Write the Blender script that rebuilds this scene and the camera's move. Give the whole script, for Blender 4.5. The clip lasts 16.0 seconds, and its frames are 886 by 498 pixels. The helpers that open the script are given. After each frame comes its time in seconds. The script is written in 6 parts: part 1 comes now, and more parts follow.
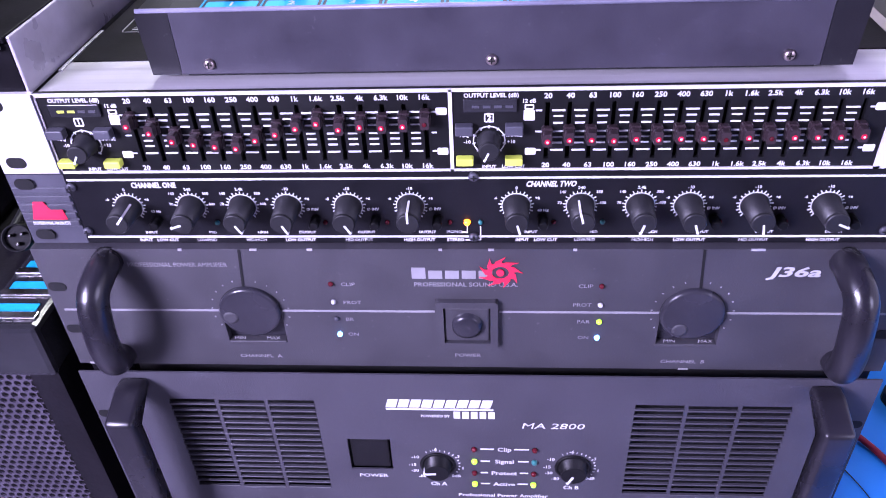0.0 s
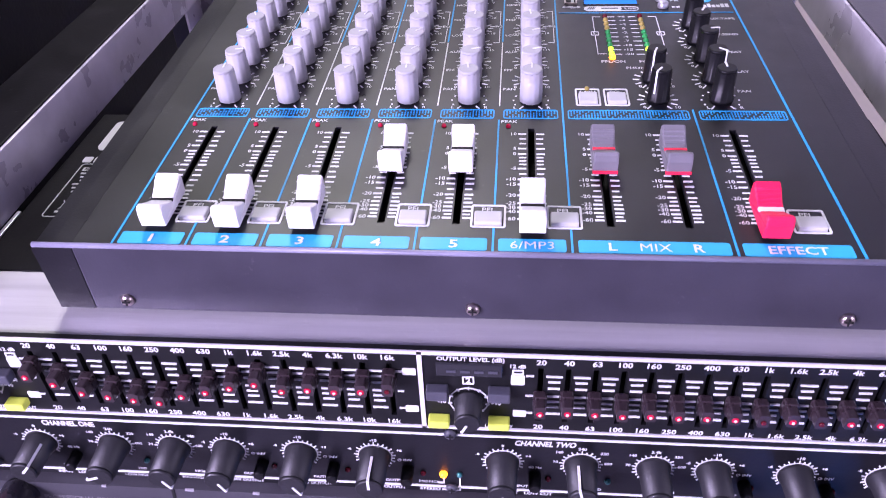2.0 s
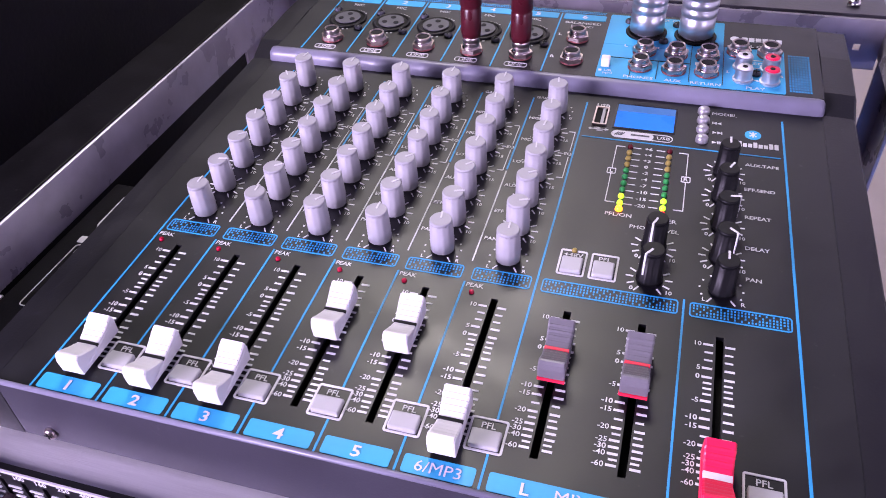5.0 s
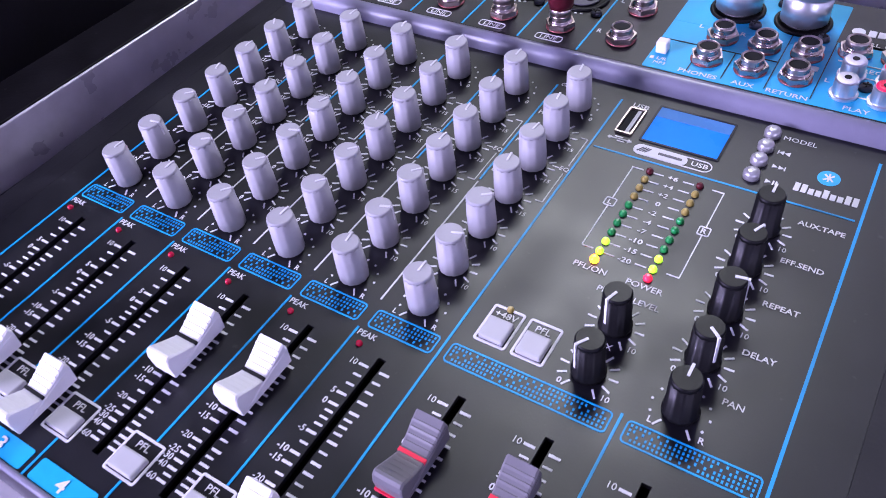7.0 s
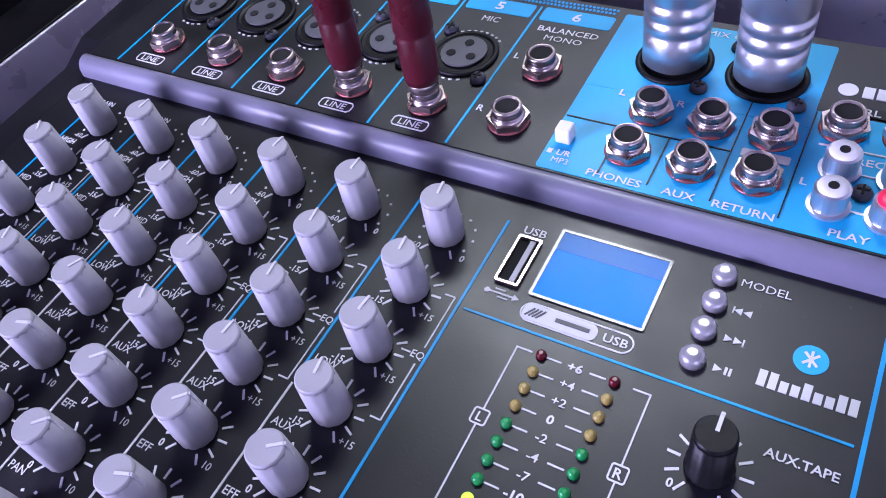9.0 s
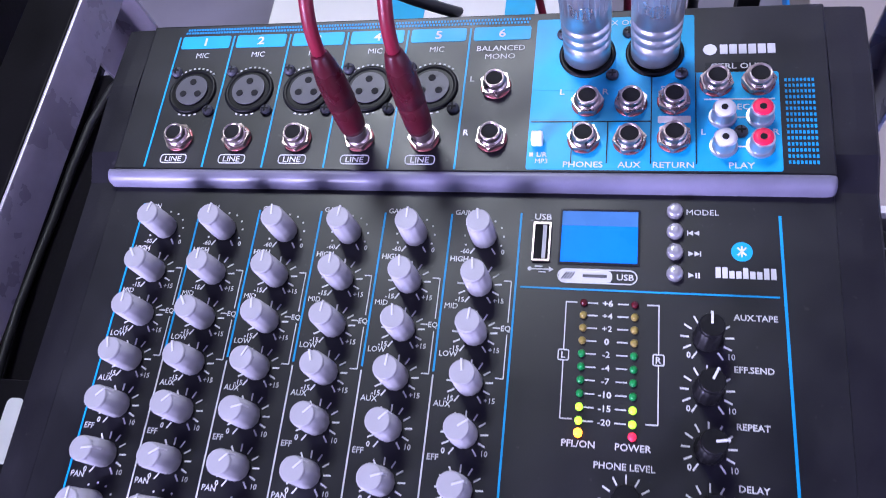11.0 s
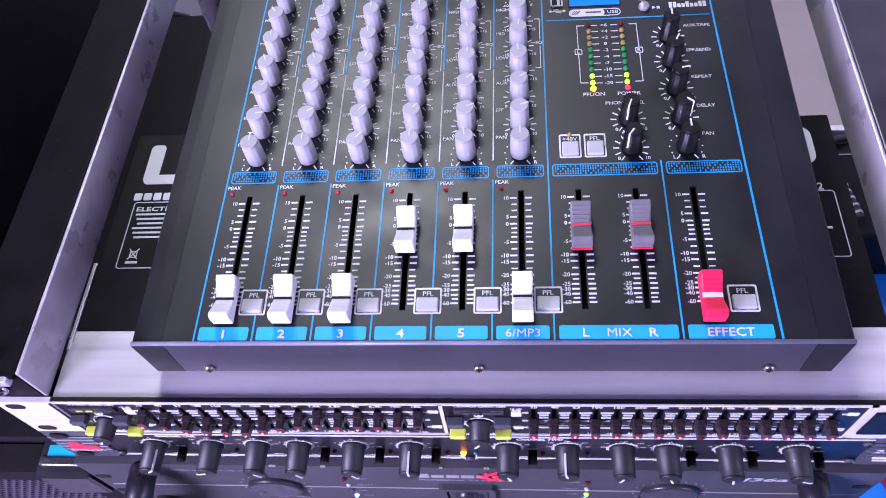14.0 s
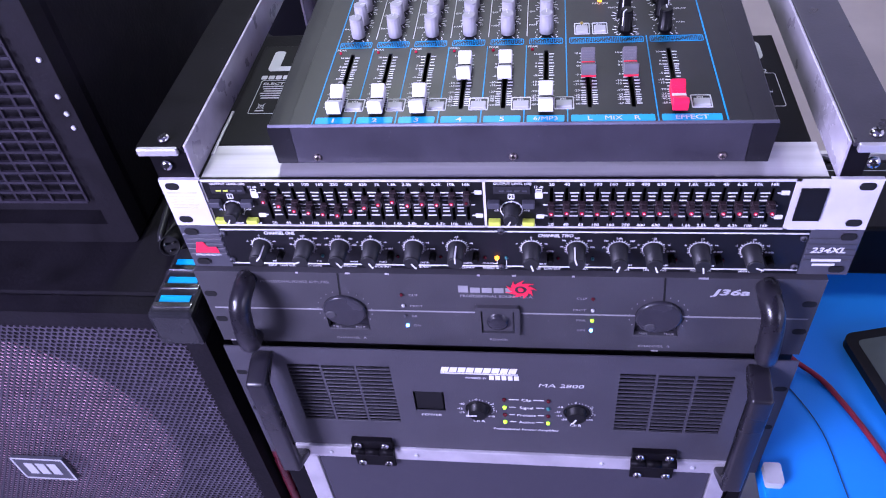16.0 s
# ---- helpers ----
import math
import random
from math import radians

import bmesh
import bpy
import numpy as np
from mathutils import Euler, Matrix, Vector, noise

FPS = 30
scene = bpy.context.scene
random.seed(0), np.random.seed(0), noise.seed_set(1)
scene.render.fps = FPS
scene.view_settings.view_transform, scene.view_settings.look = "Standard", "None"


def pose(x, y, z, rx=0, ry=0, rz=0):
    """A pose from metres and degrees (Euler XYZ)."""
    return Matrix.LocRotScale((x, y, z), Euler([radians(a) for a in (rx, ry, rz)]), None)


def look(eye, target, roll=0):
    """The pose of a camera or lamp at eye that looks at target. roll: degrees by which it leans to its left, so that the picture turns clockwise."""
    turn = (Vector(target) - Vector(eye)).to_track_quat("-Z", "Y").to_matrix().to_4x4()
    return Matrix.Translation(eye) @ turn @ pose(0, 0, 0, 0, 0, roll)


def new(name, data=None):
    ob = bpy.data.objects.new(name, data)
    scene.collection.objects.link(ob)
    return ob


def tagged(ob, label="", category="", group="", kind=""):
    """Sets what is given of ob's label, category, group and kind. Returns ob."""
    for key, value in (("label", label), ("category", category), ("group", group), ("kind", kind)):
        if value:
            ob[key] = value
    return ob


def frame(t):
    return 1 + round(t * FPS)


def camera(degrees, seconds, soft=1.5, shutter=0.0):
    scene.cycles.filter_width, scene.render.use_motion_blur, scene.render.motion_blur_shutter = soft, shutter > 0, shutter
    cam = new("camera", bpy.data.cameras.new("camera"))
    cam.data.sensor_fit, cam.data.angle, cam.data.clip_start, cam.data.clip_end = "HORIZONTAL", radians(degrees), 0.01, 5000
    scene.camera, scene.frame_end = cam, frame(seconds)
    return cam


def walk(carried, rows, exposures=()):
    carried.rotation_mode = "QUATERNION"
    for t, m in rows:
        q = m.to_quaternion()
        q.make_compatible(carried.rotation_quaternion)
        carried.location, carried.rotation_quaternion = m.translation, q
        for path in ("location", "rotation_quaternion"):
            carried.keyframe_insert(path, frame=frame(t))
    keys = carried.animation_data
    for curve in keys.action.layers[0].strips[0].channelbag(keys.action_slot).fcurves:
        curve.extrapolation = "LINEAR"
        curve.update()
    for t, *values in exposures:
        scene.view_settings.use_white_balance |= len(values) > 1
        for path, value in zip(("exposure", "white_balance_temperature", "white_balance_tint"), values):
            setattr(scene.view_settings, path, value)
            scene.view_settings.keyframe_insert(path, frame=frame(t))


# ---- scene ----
cam = camera(59.1, 16.0, soft=0.95, shutter=0.15)
PATH = [
    (0, (0.01, -0.33, 1.157), (-0.125, 1.263, -0.045), -2.9),
    (0.5, (0.008, -0.307, 1.176), (-0.117, 1.277, -0.039), -2.4),
    (1, (0.012, -0.274, 1.185), (-0.122, 1.296, -0.046), -2.4),
    (1.5, (0.017, -0.233, 1.198), (-0.128, 1.318, -0.056), -2.6),
    (2, (0.022, -0.199, 1.209), (-0.152, 1.353, -0.041), -2.8),
    (2.5, (0.034, -0.169, 1.225), (-0.19, 1.38, -0.02), -2.8),
    (3, (0.047, -0.15, 1.232), (-0.252, 1.398, 0.0), -2.8),
    (3.5, (0.058, -0.13, 1.244), (-0.313, 1.396, 0.006), -2.8),
    (4, (0.073, -0.124, 1.249), (-0.333, 1.393, 0.01), -2.9),
    (4.2, (0.071, -0.125, 1.25), (-0.332, 1.391, 0.008), -2.9),
    (6.3, (0.131, -0.054, 1.253), (-0.621, 1.135, -0.169), -5.8),
    (6.5, (0.138, -0.04, 1.247), (-0.655, 1.119, -0.178), -6.3),
    (7, (0.137, -0.003, 1.228), (-0.719, 1.121, -0.188), -7.3),
    (7.5, (0.132, 0.036, 1.217), (-0.749, 1.136, -0.202), -8.5),
    (8, (0.127, 0.063, 1.213), (-0.739, 1.159, -0.219), -8.8),
    (8.5, (0.125, 0.105, 1.204), (-0.74, 1.175, -0.247), -10.9),
    (8.7, (0.124, 0.123, 1.198), (-0.745, 1.178, -0.263), -12.0),
    (10.8, (0.088, 0.127, 1.304), (-0.4, 0.913, -0.47), -25.9),
    (11, (0.083, 0.111, 1.318), (-0.364, 0.902, -0.463), -24.9),
    (11.5, (0.076, 0.069, 1.346), (-0.287, 0.868, -0.451), -22.2),
    (12, (0.068, 0.029, 1.355), (-0.236, 0.874, -0.432), -18.4),
    (12.5, (0.056, -0.002, 1.36), (-0.211, 0.874, -0.419), -15.9),
    (13, (0.045, -0.038, 1.36), (-0.192, 0.885, -0.398), -13.4),
    (13.5, (0.033, -0.083, 1.365), (-0.167, 0.881, -0.376), -10.9),
    (14, (0.029, -0.137, 1.358), (-0.169, 0.925, -0.326), -9.8),
    (14.5, (0.026, -0.184, 1.356), (-0.171, 0.954, -0.277), -8.2),
    (15, (0.02, -0.229, 1.344), (-0.2, 0.997, -0.221), -7.5),
    (15.5, (0.023, -0.295, 1.34), (-0.217, 1.016, -0.151), -6.8),
    (16, (0.029, -0.398, 1.339), (-0.226, 0.992, -0.076), -6.8),
]
walk(cam, [(t, look(eye, target, roll)) for t, eye, target, roll in PATH],
     [(0, 0.24, 6600, 13), (1.5, 0.12, 6750, 15), (2.5, 0.04, 7300, 19), (4, -0.14, 7400, 21), (6.4, -0.20, 7000, 20), (7.2, -0.20, 6250, 15), (8.5, -0.22, 6150, 13), (11, 0.03, 6100, 14), (13, 0.03, 6200, 16), (14.5, -0.20, 6500, 16), (15.5, -0.32, 6300, 14), (16, -0.20, 6200, 11)])

LAMP_BACK, SIDE_LEFT, SIDE_RIGHT = 28.0, 120.0, 22.0

# ---- light ----
world = bpy.data.worlds.new("world")
scene.world = world
world.use_nodes = True
world.node_tree.nodes["Background"].inputs[0].default_value = (0.55, 0.5, 0.9, 1)
world.node_tree.nodes["Background"].inputs[1].default_value = 0.02


def area(name, eye, target, sx, sy, watts, colour):
    data = bpy.data.lights.new(name, "AREA")
    data.shape, data.size, data.size_y, data.energy, data.color = "RECTANGLE", sx, sy, watts, colour
    ob = new(name, data)
    ob.matrix_world = look(eye, target)
    return ob


area("lamp_back", (-0.33, 1.10, 2.43), (-0.25, 0.8, 1.0), 0.46, 0.36, LAMP_BACK, (0.92, 0.97, 1.0))
# Two unseen side lights placed from the handles' shadows; their windows are made up.
area("daylight_left", (-1.10, -1.20, 1.55), (-0.2, 0.0, 0.9), 0.7, 0.6, SIDE_LEFT, (0.65, 0.60, 1.0))
area("daylight_right", (1.73, -1.50, 1.55), (0.2, 0.0, 0.9), 0.8, 0.7, SIDE_RIGHT, (0.64, 0.62, 1.0))


# ---- materials ----
def material(name, colour, rough=0.5, metal=0.0, vary=0.15, scale=40.0, bump=0.05, fine=600.0, emit=0.0, coat=0.0, stretch=None, speck=0.0, spec=0.35):
    m = bpy.data.materials.new(name)
    m.use_nodes = True
    nt = m.node_tree
    b = nt.nodes["Principled BSDF"]
    b.inputs["Roughness"].default_value = rough
    b.inputs["Metallic"].default_value = metal
    b.inputs["Coat Weight"].default_value = coat
    b.inputs["Specular IOR Level"].default_value = spec
    co = nt.nodes.new("ShaderNodeTexCoord")
    src = co.outputs["Object"]
    if stretch:
        mp = nt.nodes.new("ShaderNodeMapping")
        mp.inputs["Scale"].default_value = stretch
        nt.links.new(src, mp.inputs[0])
        src = mp.outputs[0]
    n1 = nt.nodes.new("ShaderNodeTexNoise")
    n1.inputs["Scale"].default_value, n1.inputs["Detail"].default_value = scale, 5
    n2 = nt.nodes.new("ShaderNodeTexNoise")
    n2.inputs["Scale"].default_value, n2.inputs["Detail"].default_value = fine, 2
    nt.links.new(src, n1.inputs["Vector"])
    nt.links.new(src, n2.inputs["Vector"])
    ramp = nt.nodes.new("ShaderNodeMapRange")
    ramp.inputs[1].default_value, ramp.inputs[2].default_value = 0.3, 0.7
    ramp.inputs[3].default_value, ramp.inputs[4].default_value = 1 - vary, 1 + vary
    nt.links.new(n1.outputs[0], ramp.inputs[0])
    mul = nt.nodes.new("ShaderNodeMix")
    mul.data_type, mul.blend_type = "RGBA", "MULTIPLY"
    mul.inputs[0].default_value = 1.0
    mul.inputs[6].default_value = (*colour, 1)
    nt.links.new(ramp.outputs[0], mul.inputs[7])
    out = mul.outputs[2]
    if speck:
        vr = nt.nodes.new("ShaderNodeMapRange")
        vr.inputs[1].default_value, vr.inputs[2].default_value = 0.70, 0.78
        nz = nt.nodes.new("ShaderNodeTexNoise")
        nz.inputs["Scale"].default_value, nz.inputs["Detail"].default_value = 260, 3
        nt.links.new(src, nz.inputs["Vector"])
        nt.links.new(nz.outputs[0], vr.inputs[0])
        sm = nt.nodes.new("ShaderNodeMath")
        sm.operation = "MULTIPLY"
        sm.inputs[1].default_value = speck
        nt.links.new(vr.outputs[0], sm.inputs[0])
        mx = nt.nodes.new("ShaderNodeMix")
        mx.data_type = "RGBA"
        mx.inputs[7].default_value = (0.35, 0.33, 0.33, 1)
        nt.links.new(sm.outputs[0], mx.inputs[0])
        nt.links.new(out, mx.inputs[6])
        out = mx.outputs[2]
    nt.links.new(out, b.inputs["Base Color"])
    rr = nt.nodes.new("ShaderNodeMapRange")
    rr.inputs[1].default_value, rr.inputs[2].default_value = 0.25, 0.75
    rr.inputs[3].default_value, rr.inputs[4].default_value = max(0.02, rough - 0.08), min(1, rough + 0.08)
    nt.links.new(n1.outputs[0], rr.inputs[0])
    nt.links.new(rr.outputs[0], b.inputs["Roughness"])
    if bump:
        bp = nt.nodes.new("ShaderNodeBump")
        bp.inputs["Strength"].default_value, bp.inputs["Distance"].default_value = bump, 0.0006
        nt.links.new(n2.outputs[0], bp.inputs["Height"])
        nt.links.new(bp.outputs[0], b.inputs["Normal"])
    if emit:
        b.inputs["Emission Color"].default_value = (*colour, 1)
        b.inputs["Emission Strength"].default_value = emit
    return m


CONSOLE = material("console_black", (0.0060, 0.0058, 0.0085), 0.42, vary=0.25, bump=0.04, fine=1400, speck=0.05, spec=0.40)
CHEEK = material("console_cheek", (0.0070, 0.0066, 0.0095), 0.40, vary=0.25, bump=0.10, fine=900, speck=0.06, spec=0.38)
# Front face lighter than the deck, standing for the light it reflects.
FRONT_LIFTED = material("console_front_lifted", (0.030, 0.028, 0.040), 0.38, vary=0.2, bump=0.08, fine=900, speck=0.08, spec=0.5)
# Console black paled: the step's reflected sheen is put into the base colour.
LEDGE_SHEEN = material("ledge_gloss_sheen", (0.16, 0.155, 0.215), 0.38, bump=0.04, spec=0.5)
BLUE = material("console_blue", (0.004, 0.35, 0.62), 0.45, vary=0.08)
BLUELINE = material("blue_ink", (0.002, 0.30, 0.60), 0.5, vary=0.1)
WHITEINK = material("white_ink", (0.62, 0.62, 0.63), 0.55, vary=0.08, bump=0)
GREYINK = material("grey_ink", (0.42, 0.42, 0.45), 0.5, vary=0.1, bump=0)
REDINK = material("red_ink", (0.75, 0.02, 0.06), 0.5, vary=0.08, bump=0)
GREYKNOB = material("grey_knob_plastic", (0.325, 0.32, 0.34), 0.5, vary=0.09, bump=0.1)
KNOBMARK = material("knob_mark", (0.56, 0.55, 0.58), 0.5, vary=0.05, bump=0)
BLACKKNOB = material("black_knob_plastic", (0.006, 0.006, 0.007), 0.42, vary=0.2, bump=0.12, spec=0.15)
RUBBER = material("soft_black_knob", (0.011, 0.011, 0.013), 0.5, vary=0.2, bump=0.15)
WHITECAP = material("white_fader_plastic", (0.67, 0.66, 0.67), 0.4, vary=0.04, bump=0.06)
GREYCAP = material("smoky_fader_plastic", (0.14, 0.133, 0.150), 0.35, vary=0.12, bump=0.06)
REDCAP = material("red_fader_plastic", (0.78, 0.015, 0.07), 0.4, vary=0.06, bump=0.06)
BUTTON = material("grey_button_plastic", (0.41, 0.41, 0.42), 0.5, vary=0.06)
INSERT = material("dark_grey_insert", (0.07, 0.07, 0.08), 0.5, vary=0.1)
# Near-black that colours in the shade of openings; also black joints and lines.
VOID = material("shade_and_line_black", (0.003, 0.003, 0.004), 0.8, vary=0.1, bump=0)
CHROME = material("nickel", (0.72, 0.70, 0.70), 0.2, 1.0, vary=0.1, bump=0.04)
COPPER = material("worn_nickel", (0.52, 0.43, 0.41), 0.30, 1.0, vary=0.2, bump=0.06)
SILVER = material("satin_barrel", (0.56, 0.58, 0.62), 0.33, 0.92, vary=0.1, bump=0.05)
ALU = material("brushed_aluminium", (0.60, 0.585, 0.60), 0.36, 0.5, vary=0.16, scale=9, bump=0.12, fine=120, stretch=(0.6, 14, 14))
EARALU = material("anodised_aluminium", (0.64, 0.62, 0.65), 0.48, 0.25, vary=0.08, bump=0.08)
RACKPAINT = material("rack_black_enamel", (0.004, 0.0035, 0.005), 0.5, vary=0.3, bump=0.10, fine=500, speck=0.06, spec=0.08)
# Rack black lifted as if catching the room's light, for right and rear flanges.
FLANGE_LIT = material("rack_gloss_enamel_lit", (0.034, 0.031, 0.041), 0.32, vary=0.25, bump=0.10, fine=400, speck=0.10, spec=0.5)
RAILGREY = material("rack_grey_enamel", (0.47, 0.44, 0.50), 0.3, 0.25, vary=0.18, bump=0.12, fine=350, speck=0.15)
EQBLACK = material("eq_panel_black", (0.006, 0.006, 0.007), 0.4, vary=0.2, bump=0.05, spec=0.25)
LID = material("lid_black_paint", (0.005, 0.0045, 0.006), 0.45, vary=0.25, bump=0.10, fine=700, speck=0.06, spec=0.10)
XOBLACK = material("crossover_black", (0.006, 0.006, 0.008), 0.35, vary=0.2, bump=0.06, spec=0.25)
XOEAR = material("ribbed_ear_grey", (0.05, 0.05, 0.065), 0.45, vary=0.15)
AMPGREY = material("amp_graphite_paint", (0.025, 0.0235, 0.031), 0.66, vary=0.14, bump=0.16, fine=900, speck=0.08, spec=0.7)
AMPDARK = material("amp_gloss_insert", (0.022, 0.021, 0.028), 0.25, vary=0.15, bump=0.04)
MEGAGREY = material("amp_slate_paint", (0.031, 0.029, 0.041), 0.66, vary=0.12, bump=0.18, fine=900, speck=0.05, spec=0.7)
HANDLE = material("black_gloss_handle", (0.011, 0.010, 0.014), 0.30, vary=0.15, bump=0.06, fine=700, spec=0.5)
REDPLUG = material("dark_red_sleeve", (0.065, 0.006, 0.013), 0.3, vary=0.25, bump=0.06)
REDCABLE = material("dark_red_cable", (0.19, 0.010, 0.028), 0.4, vary=0.15)
BLACKCABLE = material("black_cable", (0.015, 0.015, 0.017), 0.45, vary=0.2)
LAMINATE = material("case_laminate", (0.035, 0.033, 0.048), 0.5, vary=0.12, bump=0.3, fine=900)
TRIMALU = material("case_edge_aluminium", (0.66, 0.64, 0.67), 0.38, 0.7, vary=0.12, bump=0.08)
SPKBOX = material("speaker_textured_paint", (0.006, 0.005, 0.0075), 0.7, vary=0.3, bump=0.5, fine=260, spec=0.15)
GRILLE = material("grille_black_steel", (0.050, 0.043, 0.062), 0.5, 0.0, vary=0.2, bump=0.05)
MESHBLACK = material("wire_mesh_black", (0.018, 0.015, 0.024), 0.5, vary=0.3, bump=0.05)
CLOTH = material("grille_cloth", (0.010, 0.008, 0.010), 0.9, vary=0.25, scale=8, bump=0.2)
CONE = material("speaker_cone", (0.78, 0.47, 0.56), 0.8, vary=0.15, scale=12, bump=0.2)
# Unseen walls and ceiling are tinted dark to hold down reflections in black gear.
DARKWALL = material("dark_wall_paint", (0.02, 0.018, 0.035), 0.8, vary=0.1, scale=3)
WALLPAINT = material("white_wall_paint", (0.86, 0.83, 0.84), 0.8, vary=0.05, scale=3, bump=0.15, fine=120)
CEIL_DARK = material("ceiling_reflection_dark", (0.15, 0.14, 0.24), 0.85, vary=0.04, scale=3)
# Pale base bounces light up onto the front panels.
FLOORMAT = material("floor_tile", (0.30, 0.28, 0.34), 0.5, vary=0.15, scale=4)
TABLEBLUE = material("blue_table_cloth", (0.01, 0.22, 0.72), 0.5, vary=0.10, scale=6, bump=0.15, fine=400)
LCD = material("blue_lcd_lit", (0.008, 0.17, 0.72), 0.3, vary=0.12, scale=60, bump=0, emit=0.5, spec=0.05)
LCDTOP = material("lcd_upper_band", (0.06, 0.18, 0.42), 0.3, vary=0.1, bump=0, emit=0.2, spec=0.05)
WASHER = material("reddish_washer", (0.30, 0.10, 0.10), 0.4, 0.6, vary=0.2, bump=0.05)
DIMINK = material("dim_grey_ink", (0.22, 0.215, 0.23), 0.5, vary=0.15, bump=0)
KEYGREY = material("round_key_grey", (0.42, 0.41, 0.43), 0.3, 0.6, vary=0.1, bump=0.05)
LED_OFFRED = material("red_led_unlit", (0.085, 0.006, 0.012), 0.25, bump=0)
LED_DIMRED = material("red_led_dim", (0.42, 0.008, 0.04), 0.25, bump=0, emit=0.12)
LED_RED = material("red_led_lit", (1.0, 0.03, 0.08), 0.25, bump=0, emit=0.9)
LED_OFFYEL = material("amber_led_unlit", (0.30, 0.23, 0.06), 0.3, bump=0)
LED_OFFGRN = material("green_led_unlit", (0.012, 0.24, 0.06), 0.3, bump=0)
LED_GREEN = material("green_led_lit", (0.50, 1.0, 0.05), 0.3, bump=0, emit=1.3)
LED_AMBER = material("amber_led_lit", (1.0, 0.27, 0.015), 0.3, bump=0, emit=9.0)
LED_BLUE = material("blue_led_lit", (0.15, 0.40, 1.0), 0.3, bump=0, emit=8.0)
LED_TEAL = material("teal_led_unlit", (0.03, 0.16, 0.16), 0.3, bump=0)
YELBTN = material("yellow_button_lit", (0.52, 0.60, 0.09), 0.4, bump=0, emit=0.10)
CORE = material("slider_spark", (1.0, 0.25, 0.30), 0.3, bump=0, emit=2.2)
SLIDERCAP = material("smoky_slider_plastic", (0.030, 0.020, 0.024), 0.3, vary=0.2, bump=0.08)
BEIGE = material("beige_board", (0.36, 0.31, 0.31), 0.75, vary=0.1, scale=10)
SMOKE = material("smoked_window", (0.02, 0.02, 0.024), 0.15, bump=0)
LAMPGLOW = material("lamp_diffuser", (0.95, 0.95, 1.0), 0.5, bump=0, emit=2.5)
CARTON = material("white_carton", (0.72, 0.70, 0.70), 0.7, vary=0.06, scale=10)
GLASS = material("window_glass", (0.9, 0.92, 1.0), 0.05, bump=0)
GLASS.node_tree.nodes["Principled BSDF"].inputs["Transmission Weight"].default_value = 1.0
GREENPAD = material("grey_green_pad", (0.06, 0.075, 0.07), 0.5, vary=0.3, scale=15)


# ---- mesh helpers ----
def append(bm, tmp, m=None):
    tmp.verts.index_update()
    vs = [bm.verts.new(m @ v.co if m else v.co) for v in tmp.verts]
    for f in tmp.faces:
        try:
            nf = bm.faces.new([vs[v.index] for v in f.verts])
            nf.smooth = f.smooth
        except ValueError:
            pass
    tmp.free()


def box(bm, x0, x1, y0, y1, z0, z1, bevel=0.0, seg=2, m=None):
    t = bmesh.new()
    bmesh.ops.create_cube(t, size=1)
    for v in t.verts:
        v.co = Vector(((x0 + x1) / 2 + v.co.x * (x1 - x0), (y0 + y1) / 2 + v.co.y * (y1 - y0), (z0 + z1) / 2 + v.co.z * (z1 - z0)))
    if bevel:
        bmesh.ops.bevel(t, geom=t.edges[:], offset=bevel, segments=seg, profile=0.5, affect="EDGES")
    append(bm, t, m)
    return bm


def lathe(bm, prof, m=None, n=24, flute=0, depth=0.0, smooth=True):
    """A turned shape from (radius, height) pairs about local z; flute: grooves round it."""
    rings = []
    for r, z in prof:
        ring = []
        for i in range(n):
            a = 2 * math.pi * i / n
            rad = r - (depth if flute and (i % max(1, n // flute)) == 0 and r > 0.003 else 0)
            co = Vector((rad * math.cos(a), rad * math.sin(a), z))
            ring.append(bm.verts.new(m @ co if m else co))
        rings.append(ring)
    for a, b in zip(rings, rings[1:]):
        for i in range(n):
            f = bm.faces.new((a[i], a[(i + 1) % n], b[(i + 1) % n], b[i]))
            f.smooth = smooth
    bm.faces.new(list(reversed(rings[0])))
    bm.faces.new(rings[-1])
    return bm


def prism(bm, poly, z0, z1, m=None, smooth=False):
    lo = [bm.verts.new(m @ Vector((x, y, z0)) if m else (x, y, z0)) for x, y in poly]
    hi = [bm.verts.new(m @ Vector((x, y, z1)) if m else (x, y, z1)) for x, y in poly]
    n = len(poly)
    bm.faces.new(hi)
    bm.faces.new(list(reversed(lo)))
    for i in range(n):
        f = bm.faces.new((lo[i], lo[(i + 1) % n], hi[(i + 1) % n], hi[i]))
        f.smooth = smooth
    return bm


def rounded(x0, x1, y0, y1, r, n=5):
    pts = []
    for cx, cy, a0 in ((x1 - r, y1 - r, 0), (x0 + r, y1 - r, 90), (x0 + r, y0 + r, 180), (x1 - r, y0 + r, 270)):
        for i in range(n + 1):
            a = radians(a0 + 90 * i / n)
            pts.append((cx + r * math.cos(a), cy + r * math.sin(a)))
    return pts


